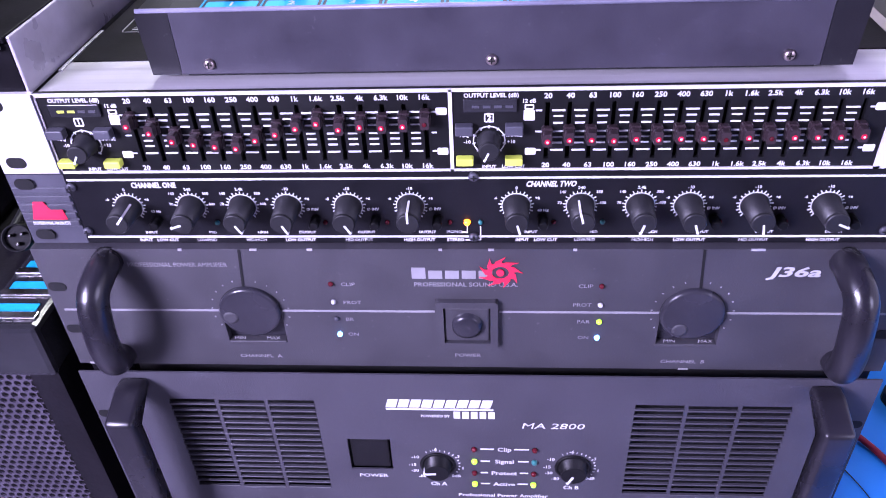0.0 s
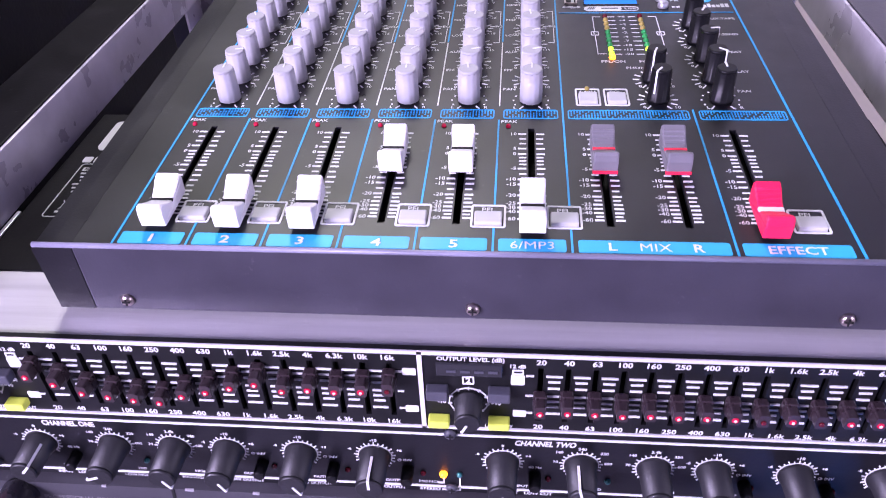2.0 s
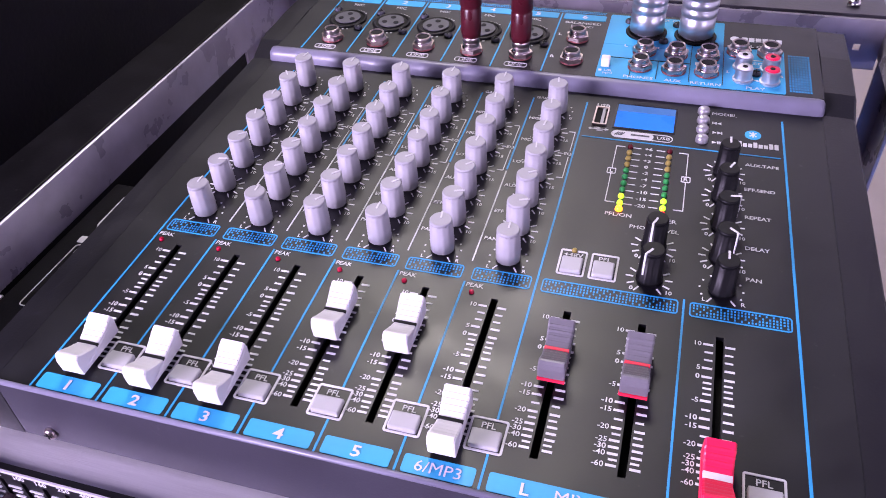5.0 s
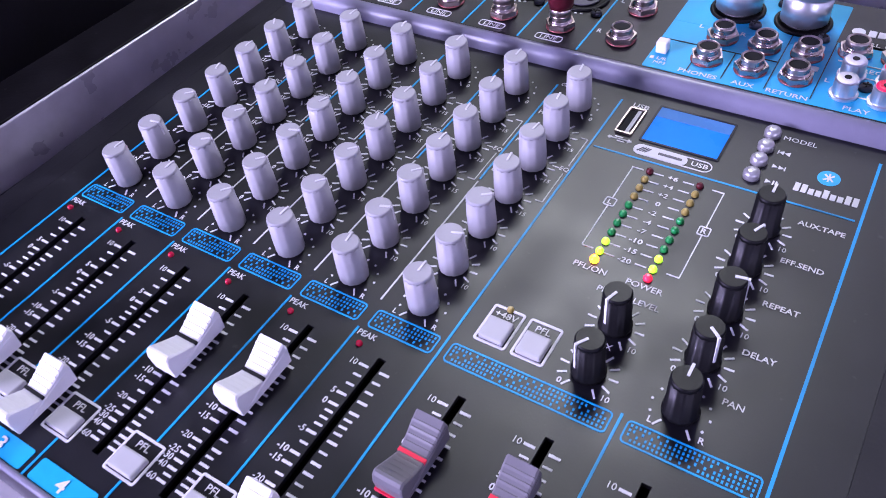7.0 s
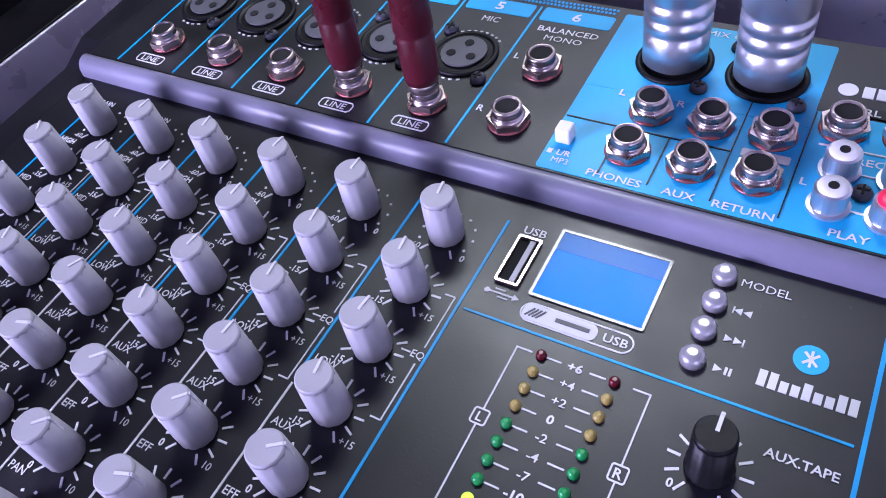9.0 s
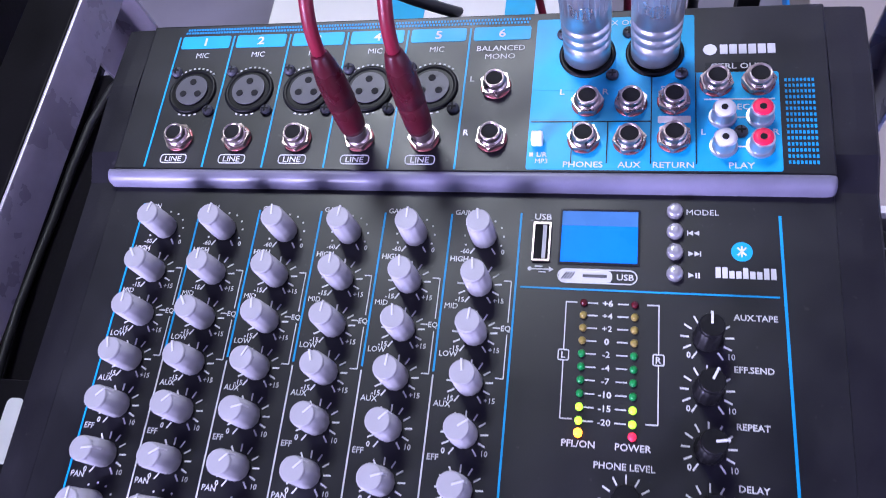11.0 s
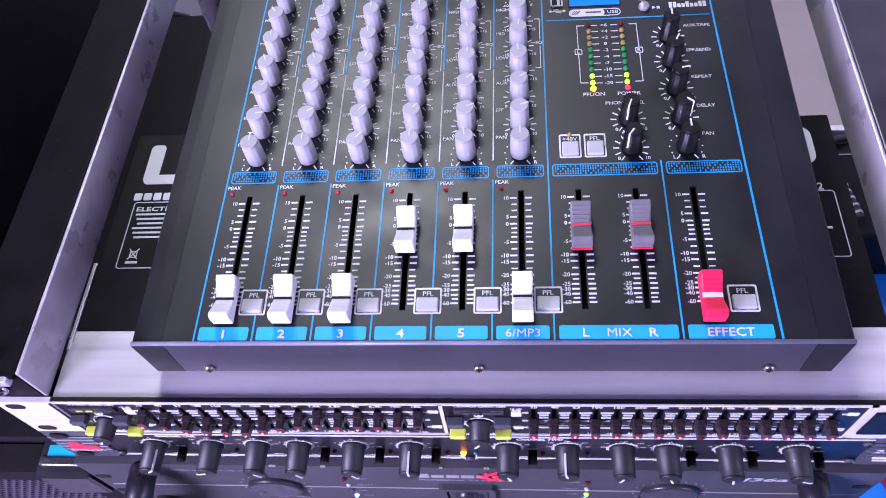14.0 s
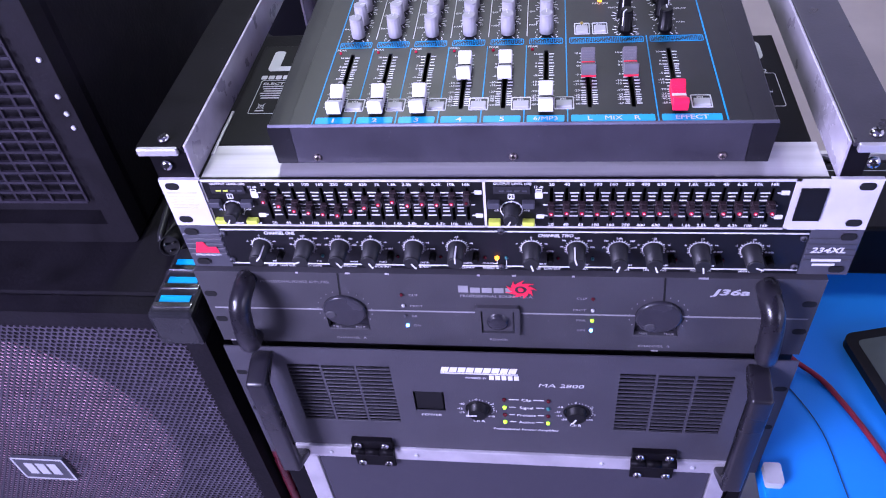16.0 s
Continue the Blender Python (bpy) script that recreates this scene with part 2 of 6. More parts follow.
def ring(bm, x0, x1, y0, y1, r, w, z0, z1, m=None):
    """A rounded rectangular frame of width w."""
    a, b = rounded(x0, x1, y0, y1, r), rounded(x0 + w, x1 - w, y0 + w, y1 - w, max(r - w, 0.0001))
    n = len(a)
    f = lambda p, z: bm.verts.new(m @ Vector((*p, z)) if m else (*p, z))
    ao, bo = [f(p, z1) for p in a], [f(p, z1) for p in b]
    al, bl = [f(p, z0) for p in a], [f(p, z0) for p in b]
    for i in range(n):
        j = (i + 1) % n
        bm.faces.new((ao[i], ao[j], bo[j], bo[i]))
        bm.faces.new((al[i], al[j], ao[j], ao[i]))
        bm.faces.new((bo[i], bo[j], bl[j], bl[i]))
    return bm


def holed(bm, rect, holes, z0, z1, m=None):
    """A plate with rectangular holes cut through it."""
    x0, x1, y0, y1 = rect
    xs = sorted({x0, x1, *(h[0] for h in holes), *(h[1] for h in holes)})
    ys = sorted({y0, y1, *(h[2] for h in holes), *(h[3] for h in holes)})
    cache = {}

    def v(i, j, k):
        if (i, j, k) not in cache:
            co = Vector((xs[i], ys[j], z1 if k else z0))
            cache[(i, j, k)] = bm.verts.new(m @ co if m else co)
        return cache[(i, j, k)]

    def solid(i, j):
        if not (0 <= i < len(xs) - 1 and 0 <= j < len(ys) - 1):
            return False
        cx, cy = (xs[i] + xs[i + 1]) / 2, (ys[j] + ys[j + 1]) / 2
        return not any(h[0] < cx < h[1] and h[2] < cy < h[3] for h in holes)

    for i in range(len(xs) - 1):
        for j in range(len(ys) - 1):
            if not solid(i, j):
                continue
            bm.faces.new((v(i, j, 1), v(i + 1, j, 1), v(i + 1, j + 1, 1), v(i, j + 1, 1)))
            for (di, dj, a, b) in ((-1, 0, (i, j + 1), (i, j)), (1, 0, (i + 1, j), (i + 1, j + 1)), (0, -1, (i, j), (i + 1, j)), (0, 1, (i + 1, j + 1), (i, j + 1))):
                if not solid(i + di, j + dj):
                    bm.faces.new((v(*a, 0), v(*b, 0), v(*b, 1), v(*a, 1)))
    return bm


def tube(bm, pts, r, n=10, r_end=None):
    """A round cable or bar along a smooth line through the points."""
    P = [Vector(p) for p in pts]
    fine = []
    for i in range(len(P) - 1):
        p0, p1, p2, p3 = P[max(i - 1, 0)], P[i], P[i + 1], P[min(i + 2, len(P) - 1)]
        for k in range(6):
            t = k / 6
            fine.append(0.5 * ((2 * p1) + (p2 - p0) * t + (2 * p0 - 5 * p1 + 4 * p2 - p3) * t * t + (3 * p1 - p0 - 3 * p2 + p3) * t ** 3))
    fine.append(P[-1])
    rings = []
    up = Vector((0.3, 0.9, 0.2)).normalized()
    for i, p in enumerate(fine):
        d = (fine[min(i + 1, len(fine) - 1)] - fine[max(i - 1, 0)]).normalized()
        a = d.cross(up).normalized()
        b = d.cross(a)
        rr = r if r_end is None else r + (r_end - r) * i / (len(fine) - 1)
        rings.append([bm.verts.new(p + rr * (math.cos(2 * math.pi * k / n) * a + math.sin(2 * math.pi * k / n) * b)) for k in range(n)])
    for a, b in zip(rings, rings[1:]):
        for k in range(n):
            f = bm.faces.new((a[k], a[(k + 1) % n], b[(k + 1) % n], b[k]))
            f.smooth = True
    bm.faces.new(rings[0])
    bm.faces.new(list(reversed(rings[-1])))
    return bm


GLYPHS = {}


def write(bm, words, size, x, y, z, m=None, align="CENTER", shear=0.0, wide=1.0, fat=0.012, span=0.0):
    """Flat lettering, centred on (x, y) at height z of the local frame m."""
    if words not in GLYPHS:
        c = bpy.data.curves.new("lettering", "FONT")
        c.body, c.size, c.resolution_u, c.offset = words, 1.0, 2, 0.0 if "M" in words else fat
        o = bpy.data.objects.new("lettering", c)
        scene.collection.objects.link(o)
        me = bpy.data.meshes.new_from_object(o.evaluated_get(bpy.context.evaluated_depsgraph_get()))
        vs = [v.co.copy() for v in me.vertices]
        fs = [tuple(p.vertices) for p in me.polygons]
        bpy.data.objects.remove(o)
        bpy.data.curves.remove(c)
        bpy.data.meshes.remove(me)
        xs = [v.x for v in vs]
        GLYPHS[words] = (vs, fs, min(xs), max(xs))
    vs, fs, lo, hi = GLYPHS[words]
    shift = {"CENTER": (lo + hi) / 2, "LEFT": lo, "RIGHT": hi}[align]
    if span:
        wide = span / ((hi - lo) * size)
    made = []
    for v in vs:
        co = Vector((x + ((v.x - shift) * wide + shear * v.y) * size, y + (v.y - 0.35) * size, z))
        made.append(bm.verts.new(m @ co if m else co))
    for f in fs:
        try:
            bm.faces.new([made[i] for i in f])
        except ValueError:
            pass
    return bm


PLACE = {}


def data_of(name, bm, mat):
    bmesh.ops.recalc_face_normals(bm, faces=bm.faces[:])
    me = bpy.data.meshes.new(name)
    bm.to_mesh(me)
    bm.free()
    me.materials.append(mat)
    return me


def thing(name, at, label, category, group="", kind=""):
    ob = new(name)
    ob.empty_display_size = 0.02
    ob.location = at
    PLACE[ob] = Matrix.Translation(at)
    return tagged(ob, label, category, group, kind)


def part(name, bm, mat, parent, label="", at=None):
    """One mesh under a thing or part. Without a pose the mesh is in world metres and gets its origin at the parent."""
    me = bm if isinstance(bm, bpy.types.Mesh) else None
    if me is None:
        if at is None:
            at = PLACE[parent]
            bmesh.ops.transform(bm, matrix=at.inverted(), verts=bm.verts)
        me = data_of(name, bm, mat)
    ob = new(name, me)
    ob.parent = parent
    ob.matrix_basis = PLACE[parent].inverted() @ at
    PLACE[ob] = at
    if label:
        ob["label"] = label
    return ob


def single(name, bm, mat, label, category, kind=""):
    me = data_of(name, bm, mat)
    return tagged(new(name, me), label, category, "", kind)


T = Matrix.Translation
FRONT = Matrix(((1, 0, 0, 0), (0, 0, -1, 0), (0, 1, 0, 0), (0, 0, 0, 1)))  # local x, y, z -> world x, z, -y


def facing(x, y, z, turn=0.0):
    """A pose on a front panel: local z points to the viewer, turned clockwise."""
    return T((x, y, z)) @ FRONT @ Matrix.Rotation(radians(-turn), 4, "Z")


def screw_mesh(name, r, mat, cross=True):
    bm = lathe(bmesh.new(), [(r, 0), (r, r * 0.35), (r * 0.8, r * 0.7), (r * 0.3, r * 0.8)], n=18)
    return data_of(name, bm, mat)


def cross_mesh(name, r, z):
    bm = bmesh.new()
    box(bm, -r * 0.6, r * 0.6, -r * 0.12, r * 0.12, z, z + r * 0.1)
    box(bm, -r * 0.12, r * 0.12, -r * 0.6, r * 0.6, z, z + r * 0.12)
    return data_of(name, bm, VOID)


SCREW_N = screw_mesh("screw", 0.0042, CHROME)
SCREW_NX = cross_mesh("cross_slot", 0.0042, 0.0034)
SCREW_S = screw_mesh("screw", 0.0027, COPPER)
SCREW_SX = cross_mesh("cross_slot", 0.0027, 0.0021)
SCREW_B = screw_mesh("screw", 0.0026, XOEAR)
SCREW_BX = cross_mesh("cross_slot", 0.0026, 0.0021)


def screw(parent, at, black=False, label="", small=False):
    ob = part("screw", SCREW_B if black else SCREW_S if small else SCREW_N, None, parent, label, at)
    part("cross_slot", SCREW_BX if black else SCREW_SX if small else SCREW_NX, None, ob, "", at)


# ---- room ----
def slab(name, lo, hi, mat, label, category):
    bm = box(bmesh.new(), lo[0], hi[0], lo[1], hi[1], lo[2], hi[2])
    return single(name, bm, mat, label, category, "structure")


slab("floor", (-1.22, -2.4, -0.1), (1.85, 1.9, 0.0), FLOORMAT, "plain grey floor under the equipment and table", "floor")
slab("ceiling", (-1.22, -2.4, 2.5), (1.85, 1.9, 2.6), CEIL_DARK, "unseen ceiling with lamps, kept dark for reflections", "ceiling")
slab("wall_north", (-0.45, 1.6, 0.0), (1.85, 1.7, 2.5), WALLPAINT, "plain off-white wall behind the rack", "wall")
# Split off and darkened to keep glare off the console's left side.
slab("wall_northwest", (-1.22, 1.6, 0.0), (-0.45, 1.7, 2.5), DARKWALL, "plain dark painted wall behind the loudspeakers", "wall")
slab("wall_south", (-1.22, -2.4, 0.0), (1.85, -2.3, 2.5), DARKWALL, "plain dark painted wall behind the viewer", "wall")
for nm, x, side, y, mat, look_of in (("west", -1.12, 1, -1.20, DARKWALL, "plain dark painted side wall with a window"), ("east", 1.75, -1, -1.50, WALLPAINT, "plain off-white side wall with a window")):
    spin = T((x, 0, 0)) @ Matrix.Rotation(radians(90 * side), 4, "Z") @ FRONT
    u = side * y
    bm = holed(bmesh.new(), tuple(sorted((side * -2.3, side * 1.6))) + (0.0, 2.5), [(u - 0.42, u + 0.42, 1.18, 1.92)], -0.1, 0.0, spin)
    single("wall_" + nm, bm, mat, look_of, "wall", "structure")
    # Added window, there only to house the side light.
    w = thing("window_1" if side > 0 else "window_2", (x, y, 1.18), "unseen white framed window, added to house a side light", "window", "", "structure")
    part("window_frame", ring(bmesh.new(), u - 0.42, u + 0.42, 1.18, 1.92, 0.002, 0.035, -0.07, -0.02, spin), CARTON, w)
    pane = part("pane", box(bmesh.new(), u - 0.39, u + 0.39, 1.21, 1.89, -0.052, -0.048, m=spin), GLASS, w)
    pane.visible_shadow = False


def ceiling_lamp(x, y, sx, sy):
    t = thing("ceiling_lamp", (x, y, 2.5), "white rectangular ceiling lamp, lit", "lamp", "ceiling lamps")
    bm = bmesh.new()
    ring(bm, x - sx / 2 - 0.03, x + sx / 2 + 0.03, y - sy / 2 - 0.03, y + sy / 2 + 0.03, 0.01, 0.03, 2.44, 2.5)
    part("frame", bm, CARTON, t)
    bm = box(bmesh.new(), x - sx / 2, x + sx / 2, y - sy / 2, y + sy / 2, 2.46, 2.47)
    part("diffuser", bm, LAMPGLOW, t)


ceiling_lamp(-0.33, 1.10, 0.46, 0.36)

# ---- equipment rack ----
rack = thing("equipment_rack", (0, 0.2, 0.0), "grey and black steel angle rack holding audio units", "rack")
for s, nm in ((-1, "left"), (1, "right")):
    bm = bmesh.new()
    a, b = sorted((s * 0.2135, s * 0.2155))
    box(bm, a, b, 0.004, 0.424, 0.998, 1.027, 0.0006)
    part("top_rail", bm, RAILGREY, rack, "scuffed grey steel rail")
    bm = bmesh.new()
    a, b = sorted((s * 0.2157, s * 0.2485))
    box(bm, a, b, 0.002, 0.452, 1.0245, 1.0275, 0.0006)
    # Same enamel on both rails: left flange coloured as shaded, right as lit.
    part("rail_flange", bm, RACKPAINT if s < 0 else FLANGE_LIT, rack, "dark flange of the rail")
    bm = bmesh.new()
    a, b = (-0.2420, -0.2150) if s < 0 else (0.2150, 0.2280)
    box(bm, a, b, 0.0035, 0.006, 0.45, 1.0243, 0.0005)
    c, d = (-0.2420, -0.2395) if s < 0 else (0.2255, 0.2280)
    box(bm, c, d, 0.0062, 0.036, 0.45, 1.0243, 0.0005)
    part("front_post", bm, RACKPAINT, rack, "black steel angle post")
    bm = bmesh.new()
    box(bm, a, b, 0.419, 0.4215, 0.45, 0.9975, 0.0005)
    box(bm, c, d, 0.386, 0.4188, 0.45, 0.9975, 0.0005)
    part("rear_post", bm, RAILGREY, rack, "grey steel angle post")
    # raised front edge of the flange and its screws
    bm = bmesh.new()
    a, b = sorted((s * 0.2185, s * 0.2475))
    box(bm, a, b, -0.0005, 0.0033, 1.0215, 1.0275, 0.0008)
    part("flange_lip", bm, TRIMALU, rack, "worn bright edge")
    screw(rack, T((s * 0.2305, 0.0105, 1.0275)), label="bright screw")
    screw(rack, facing(s * 0.2310, 0.0033, 1.0120), label="bright screw")
bm = bmesh.new()
holed(bm, (-0.2132, 0.2132, 0.990, 1.0245), [(0.1968, 0.2012, 1.003, 1.0075)], 0, 0.002, T((0, 0.4215, 0)) @ FRONT)
part("rear_rail", bm, RAILGREY, rack, "grey rear cross rail")
bm = box(bmesh.new(), -0.2132, 0.2132, 0.4217, 0.452, 1.0245, 1.0268, 0.0005)
part("rear_flange", bm, FLANGE_LIT, rack, "dark rear flange")
for x in (-0.195, 0.193, 0.2215):
    screw(rack, T((x, 0.436, 1.0272 if abs(x) < 0.213 else 1.0277)), label="bright screw")

# the road-case base with its hinged door
bm = box(bmesh.new(), -0.235, 0.235, 0.012, 0.46, 0.02, 0.686, 0.002)
part("case_body", bm, LAMINATE, rack, "black laminated case below the amplifiers")
bm = box(bmesh.new(), -0.213, 0.205, -0.006, 0.0115, 0.668, 0.6885, 0.0006)
part("case_strip", bm, LAMINATE, rack, "black strip above the case door")
bm = box(bmesh.new(), -0.194, 0.188, -0.010, 0.0115, 0.12, 0.6475, 0.0005)
door = part("case_door", bm, LAMINATE, rack, "black laminate door panel")
bm = bmesh.new()
box(bm, -0.213, 0.205, -0.0125, 0.0113, 0.648, 0.6675, 0.001)
part("edge_trim", bm, TRIMALU, door, "bright aluminium edging")
for a, b in ((-0.213, -0.1945), (0.1885, 0.205)):
    bm = box(bmesh.new(), a, b, -0.0120, 0.0113, 0.12, 0.6477, 0.001)
    part("edge_trim", bm, TRIMALU, door, "bright aluminium edging")
RIVET = screw_mesh("rivet", 0.0024, GREYINK)
for x, z in ((-0.204, 0.655), (-0.178, 0.658), (-0.092, 0.658), (0.086, 0.658), (0.17, 0.658), (0.197, 0.650), (-0.204, 0.52), (0.197, 0.52), (-0.204, 0.38), (0.197, 0.38)):
    part("rivet", RIVET, None, door, "", facing(x, -0.0126, z))
for hx in (-0.1335, 0.1325):
    bm = bmesh.new()
    box(bm, hx - 0.020, hx + 0.020, -0.0155, -0.0062, 0.6695, 0.684, 0.001)
    box(bm, hx - 0.020, hx + 0.020, -0.0155, -0.0127, 0.640, 0.6685, 0.001)
    hinge = part("hinge", bm, RACKPAINT, door, "black steel hinge")
    bm = bmesh.new()
    for k in (-1, 0, 1):
        lathe(bm, [(0.0042, -0.0068), (0.0042, 0.0068)], T((hx + k * 0.014, -0.0165, 0.669)) @ Matrix.Rotation(radians(90), 4, "Y"), 16)
    part("knuckle", bm, RACKPAINT, door, "black hinge barrel")
    for dx in (-0.013, 0.013):
        for z in (0.679, 0.6475):
            screw(door, facing(hx + dx, -0.0155, z))


def ear_holes(z0, units):
    """Slotted mounting holes of a unit whose lower edge is z0."""
    out = []
    for u in ((0.0063, 0.0381) if units == 1 else (0.0285, 0.0603) if units == 2 else (0.0380, 0.0952)):
        for s in (-1, 1):
            x = s * 0.2325 if units == 1 else -0.2360 if s < 0 else 0.2220
            out.append((x - 0.0040, x + 0.0040, z0 + u - 0.0026, z0 + u + 0.0026))
    return out


def slot_marks(parent, z0, units, y):
    # Flat near-black lozenges laid over the holes, standing for their shade.
    for h in ear_holes(z0, units):
        bm = prism(bmesh.new(), rounded(h[0] - 0.0012, h[1] + 0.0012, h[2] - 0.0005, h[3] + 0.0005, 0.0030), -0.0002, 0.0003, T((0, y, 0)) @ FRONT)
        part("mounting_slot", bm, VOID, parent)


# ---- graphic equaliser ----
eq = thing("graphic_equaliser", (0, 0.09, 0.956), "silver and black two-channel rack graphic equaliser, lit sliders", "equaliser")
EQX1 = [-0.1655 + 0.01017 * i for i in range(15)]
EQX2 = [0.0340 + 0.01017 * i for i in range(15)]
SLOTS = [(x - 0.0011, x + 0.0011, 0.9625, 0.9925) for x in EQX1 + EQX2]
bm = box(bmesh.new(), -0.2115, 0.2095, 0.0031, 0.0410, 0.9968, 0.9985, 0.0004)
part("front_shell", bm, ALU, eq, "brushed aluminium top edge")
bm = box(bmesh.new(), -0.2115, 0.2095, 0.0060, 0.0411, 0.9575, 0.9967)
part("inner_body", bm, VOID, eq, "near-black block giving the slots their shade")
bm = box(bmesh.new(), -0.2095, 0.2065, 0.0412, 0.1775, 0.9575, 0.9988, 0.0006)
part("lid", bm, LID, eq, "black painted steel lid with white print")
bm = box(bmesh.new(), -0.2118, -0.2097, 0.030, 0.0835, 0.960, 0.9992, 0.0003)
part("side_edge", bm, TRIMALU, eq, "bare bright edge")
for s in (-1, 1):
    bm = bmesh.new()
    a, b = (-0.2413, -0.2112) if s < 0 else (0.2095, 0.2413)
    holed(bm, (a, b, 0.9562, 1.0002), ear_holes(0.9562, 1)[(0 if s < 0 else 1)::2], 0, 0.003, T((0, 0.003, 0)) @ FRONT)
    part("ear", bm, EARALU, eq, "bare aluminium mounting ear")
bm = bmesh.new()
holed(bm, (-0.2110, 0.2093, 0.9562, 1.0002), SLOTS, 0, 0.0025, T((0, 0.003, 0)) @ FRONT)
part("faceplate", bm, EQBLACK, eq, "black faceplate")
bm = bmesh.new()
for r in ((-0.2112, 0.1915, 0.9986, 1.0003), (-0.2112, 0.1915, 0.9562, 0.9574), (-0.2112, -0.2098, 0.9562, 1.0), (-0.0122, -0.0104, 0.9562, 1.0)):
    box(bm, r[0], r[1], -0.0003, 0.0004, r[2], r[3])
box(bm, 0.1885, 0.2094, -0.0003, 0.0004, 0.9562, 1.0003)
tagged(part("silver_border", bm, EARALU, eq, "silver border lines and end block"), kind="stuff")
bm = box(bmesh.new(), 0.1925, 0.2095, -0.0016, -0.0004, 0.9650, 0.9935, 0.0005)
part("power_switch", bm, BLACKKNOB, eq, "black rocker switch")
bm = box(bmesh.new(), -0.2112, -0.2106, -0.0011, -0.0001, 0.9565, 1.0)
part("ear_seam", bm, XOEAR, eq)
# slider lettering and lines
P = T((0, 0.0004, 0)) @ FRONT
bands = ["20", "40", "63", "100", "160", "250", "400", "630", "1k", "1.6k", "2.5k", "4k", "6.3k", "10k", "16k"]
bm = bmesh.new()
for cols in (EQX1, EQX2):
    for x, w in zip(cols, bands):
        write(bm, w, 0.0036, x, 0.9960, 0.0002, P, wide=1.05, fat=0.03)
        write(bm, w, 0.0036, x, 0.9592, 0.0002, P, wide=1.05, fat=0.03)
    for a, b in zip(cols, cols[1:]):
        for k, z in enumerate((0.9885, 0.9855, 0.9820, 0.9775, 0.9745, 0.9715, 0.9675)):
            inset = 0.0020 if k in (0, 6) else 0.0028
            box(bm, a + inset, b - inset, -0.0001, 0.0006, z - 0.00035, z + 0.00035)
    for z in (0.9885, 0.9775, 0.9675):
        box(bm, cols[0] - 0.0055, cols[0] - 0.0025, -0.0001, 0.0006, z - 0.0003, z + 0.0003)
        box(bm, cols[-1] + 0.0025, cols[-1] + 0.0050, -0.0001, 0.0006, z - 0.0003, z + 0.0003)
    for dx, z, dz in ((-0.0085, 0.9860, 0.0026), (-0.0075, 0.9668, 0.0018), (0.0075, 0.9886, 0.0018), (0.0075, 0.9672, 0.0018)):
        cx = (cols[0] if dx < 0 else cols[-1]) + dx
        prism(bm, rounded(cx - 0.0026, cx + 0.0026, z - dz, z + dz, 0.0006), -0.0001, 0.0003, P)
    cx = cols[0] - 0.0085
    write(bm, "12 dB", 0.0027, cx, 0.9935, 0.0002, P, fat=0.03)
    ring(bm, cx - 0.0022, cx + 0.0022, 0.9890, 0.9915, 0.0003, 0.0006, -0.0001, 0.0003, P)
for cx, num in ((-0.1925, "1"), (0.0068, "2")):
    write(bm, "OUTPUT LEVEL (dB)", 0.0029, cx + 0.001, 0.9965, 0.0002, P, fat=0.03)
    write(bm, "-20   0   +6  CLIP", 0.0021, cx + 0.001, 0.9937, 0.0014, P, fat=0.03)
    ring(bm, cx - 0.0023, cx + 0.0023, 0.9826, 0.9872, 0.0008, 0.0006, -0.0001, 0.0003, P)
    write(bm, num, 0.0040, cx, 0.9849, 0.0002, P, fat=0.03)
    for k in range(25):
        a = radians(-135 + 270 * k / 24)
        px, pz = cx + 0.0078 * math.sin(a), 0.9728 + 0.0078 * math.cos(a)
        a2 = radians(-135 + 270 * (k + 1) / 24)
        if k < 24:
            qx, qz = cx + 0.0078 * math.sin(a2), 0.9728 + 0.0078 * math.cos(a2)
            w = 0.0005
            prism(bm, [(px, pz), (qx, qz), (qx - w * math.sin(a2), qz - w * math.cos(a2)), (px - w * math.sin(a), pz - w * math.cos(a))], -0.0001, 0.0002, P)
        if k % 3 == 0:
            box(bm, -0.0003, 0.0003, 0.0066, 0.0082, -0.0001, 0.0002, m=P @ T((cx, 0.9728, 0)) @ Matrix.Rotation(-a, 4, "Z"))
    write(bm, "-10", 0.0025, cx - 0.0105, 0.9722, 0.0002, P, fat=0.03)
    write(bm, "+10", 0.0025, cx + 0.0105, 0.9722, 0.0002, P, fat=0.03)
    write(bm, "FBQ", 0.0024, cx - 0.0118, 0.9757, 0.0002, P, fat=0.03)
    write(bm, "RANGE", 0.0024, cx + 0.0118, 0.9757, 0.0002, P, fat=0.03)
    write(bm, "INPUT", 0.0024, cx, 0.9585, 0.0002, P, fat=0.03)
    write(bm, "LOW CUT", 0.0024, cx + 0.0118, 0.9585, 0.0002, P, fat=0.03)
tagged(part("print", bm, WHITEINK, eq, "white scale print"), kind="stuff")
bm = bmesh.new()
for i in range(5):
    box(bm, -0.2385 + 0.001 * (i % 2), -0.2180 - 0.0015 * (i % 3), -0.0001, 0.0003, 0.9848 - 0.0028 * i, 0.9855 - 0.0028 * i)
box(bm, -0.2385, -0.2160, -0.0001, 0.0003, 0.9875, 0.9892)
tagged(part("ear_lettering", bm, GREYINK, eq), kind="stuff")
# sliders
SLIDER = bmesh.new()
prism(SLIDER, rounded(-0.0026, 0.0026, -0.0042, 0.0042, 0.0012), 0.0005, 0.0035)
prism(SLIDER, rounded(-0.0021, 0.0021, -0.0033, 0.0033, 0.0010), 0.0035, 0.0080)
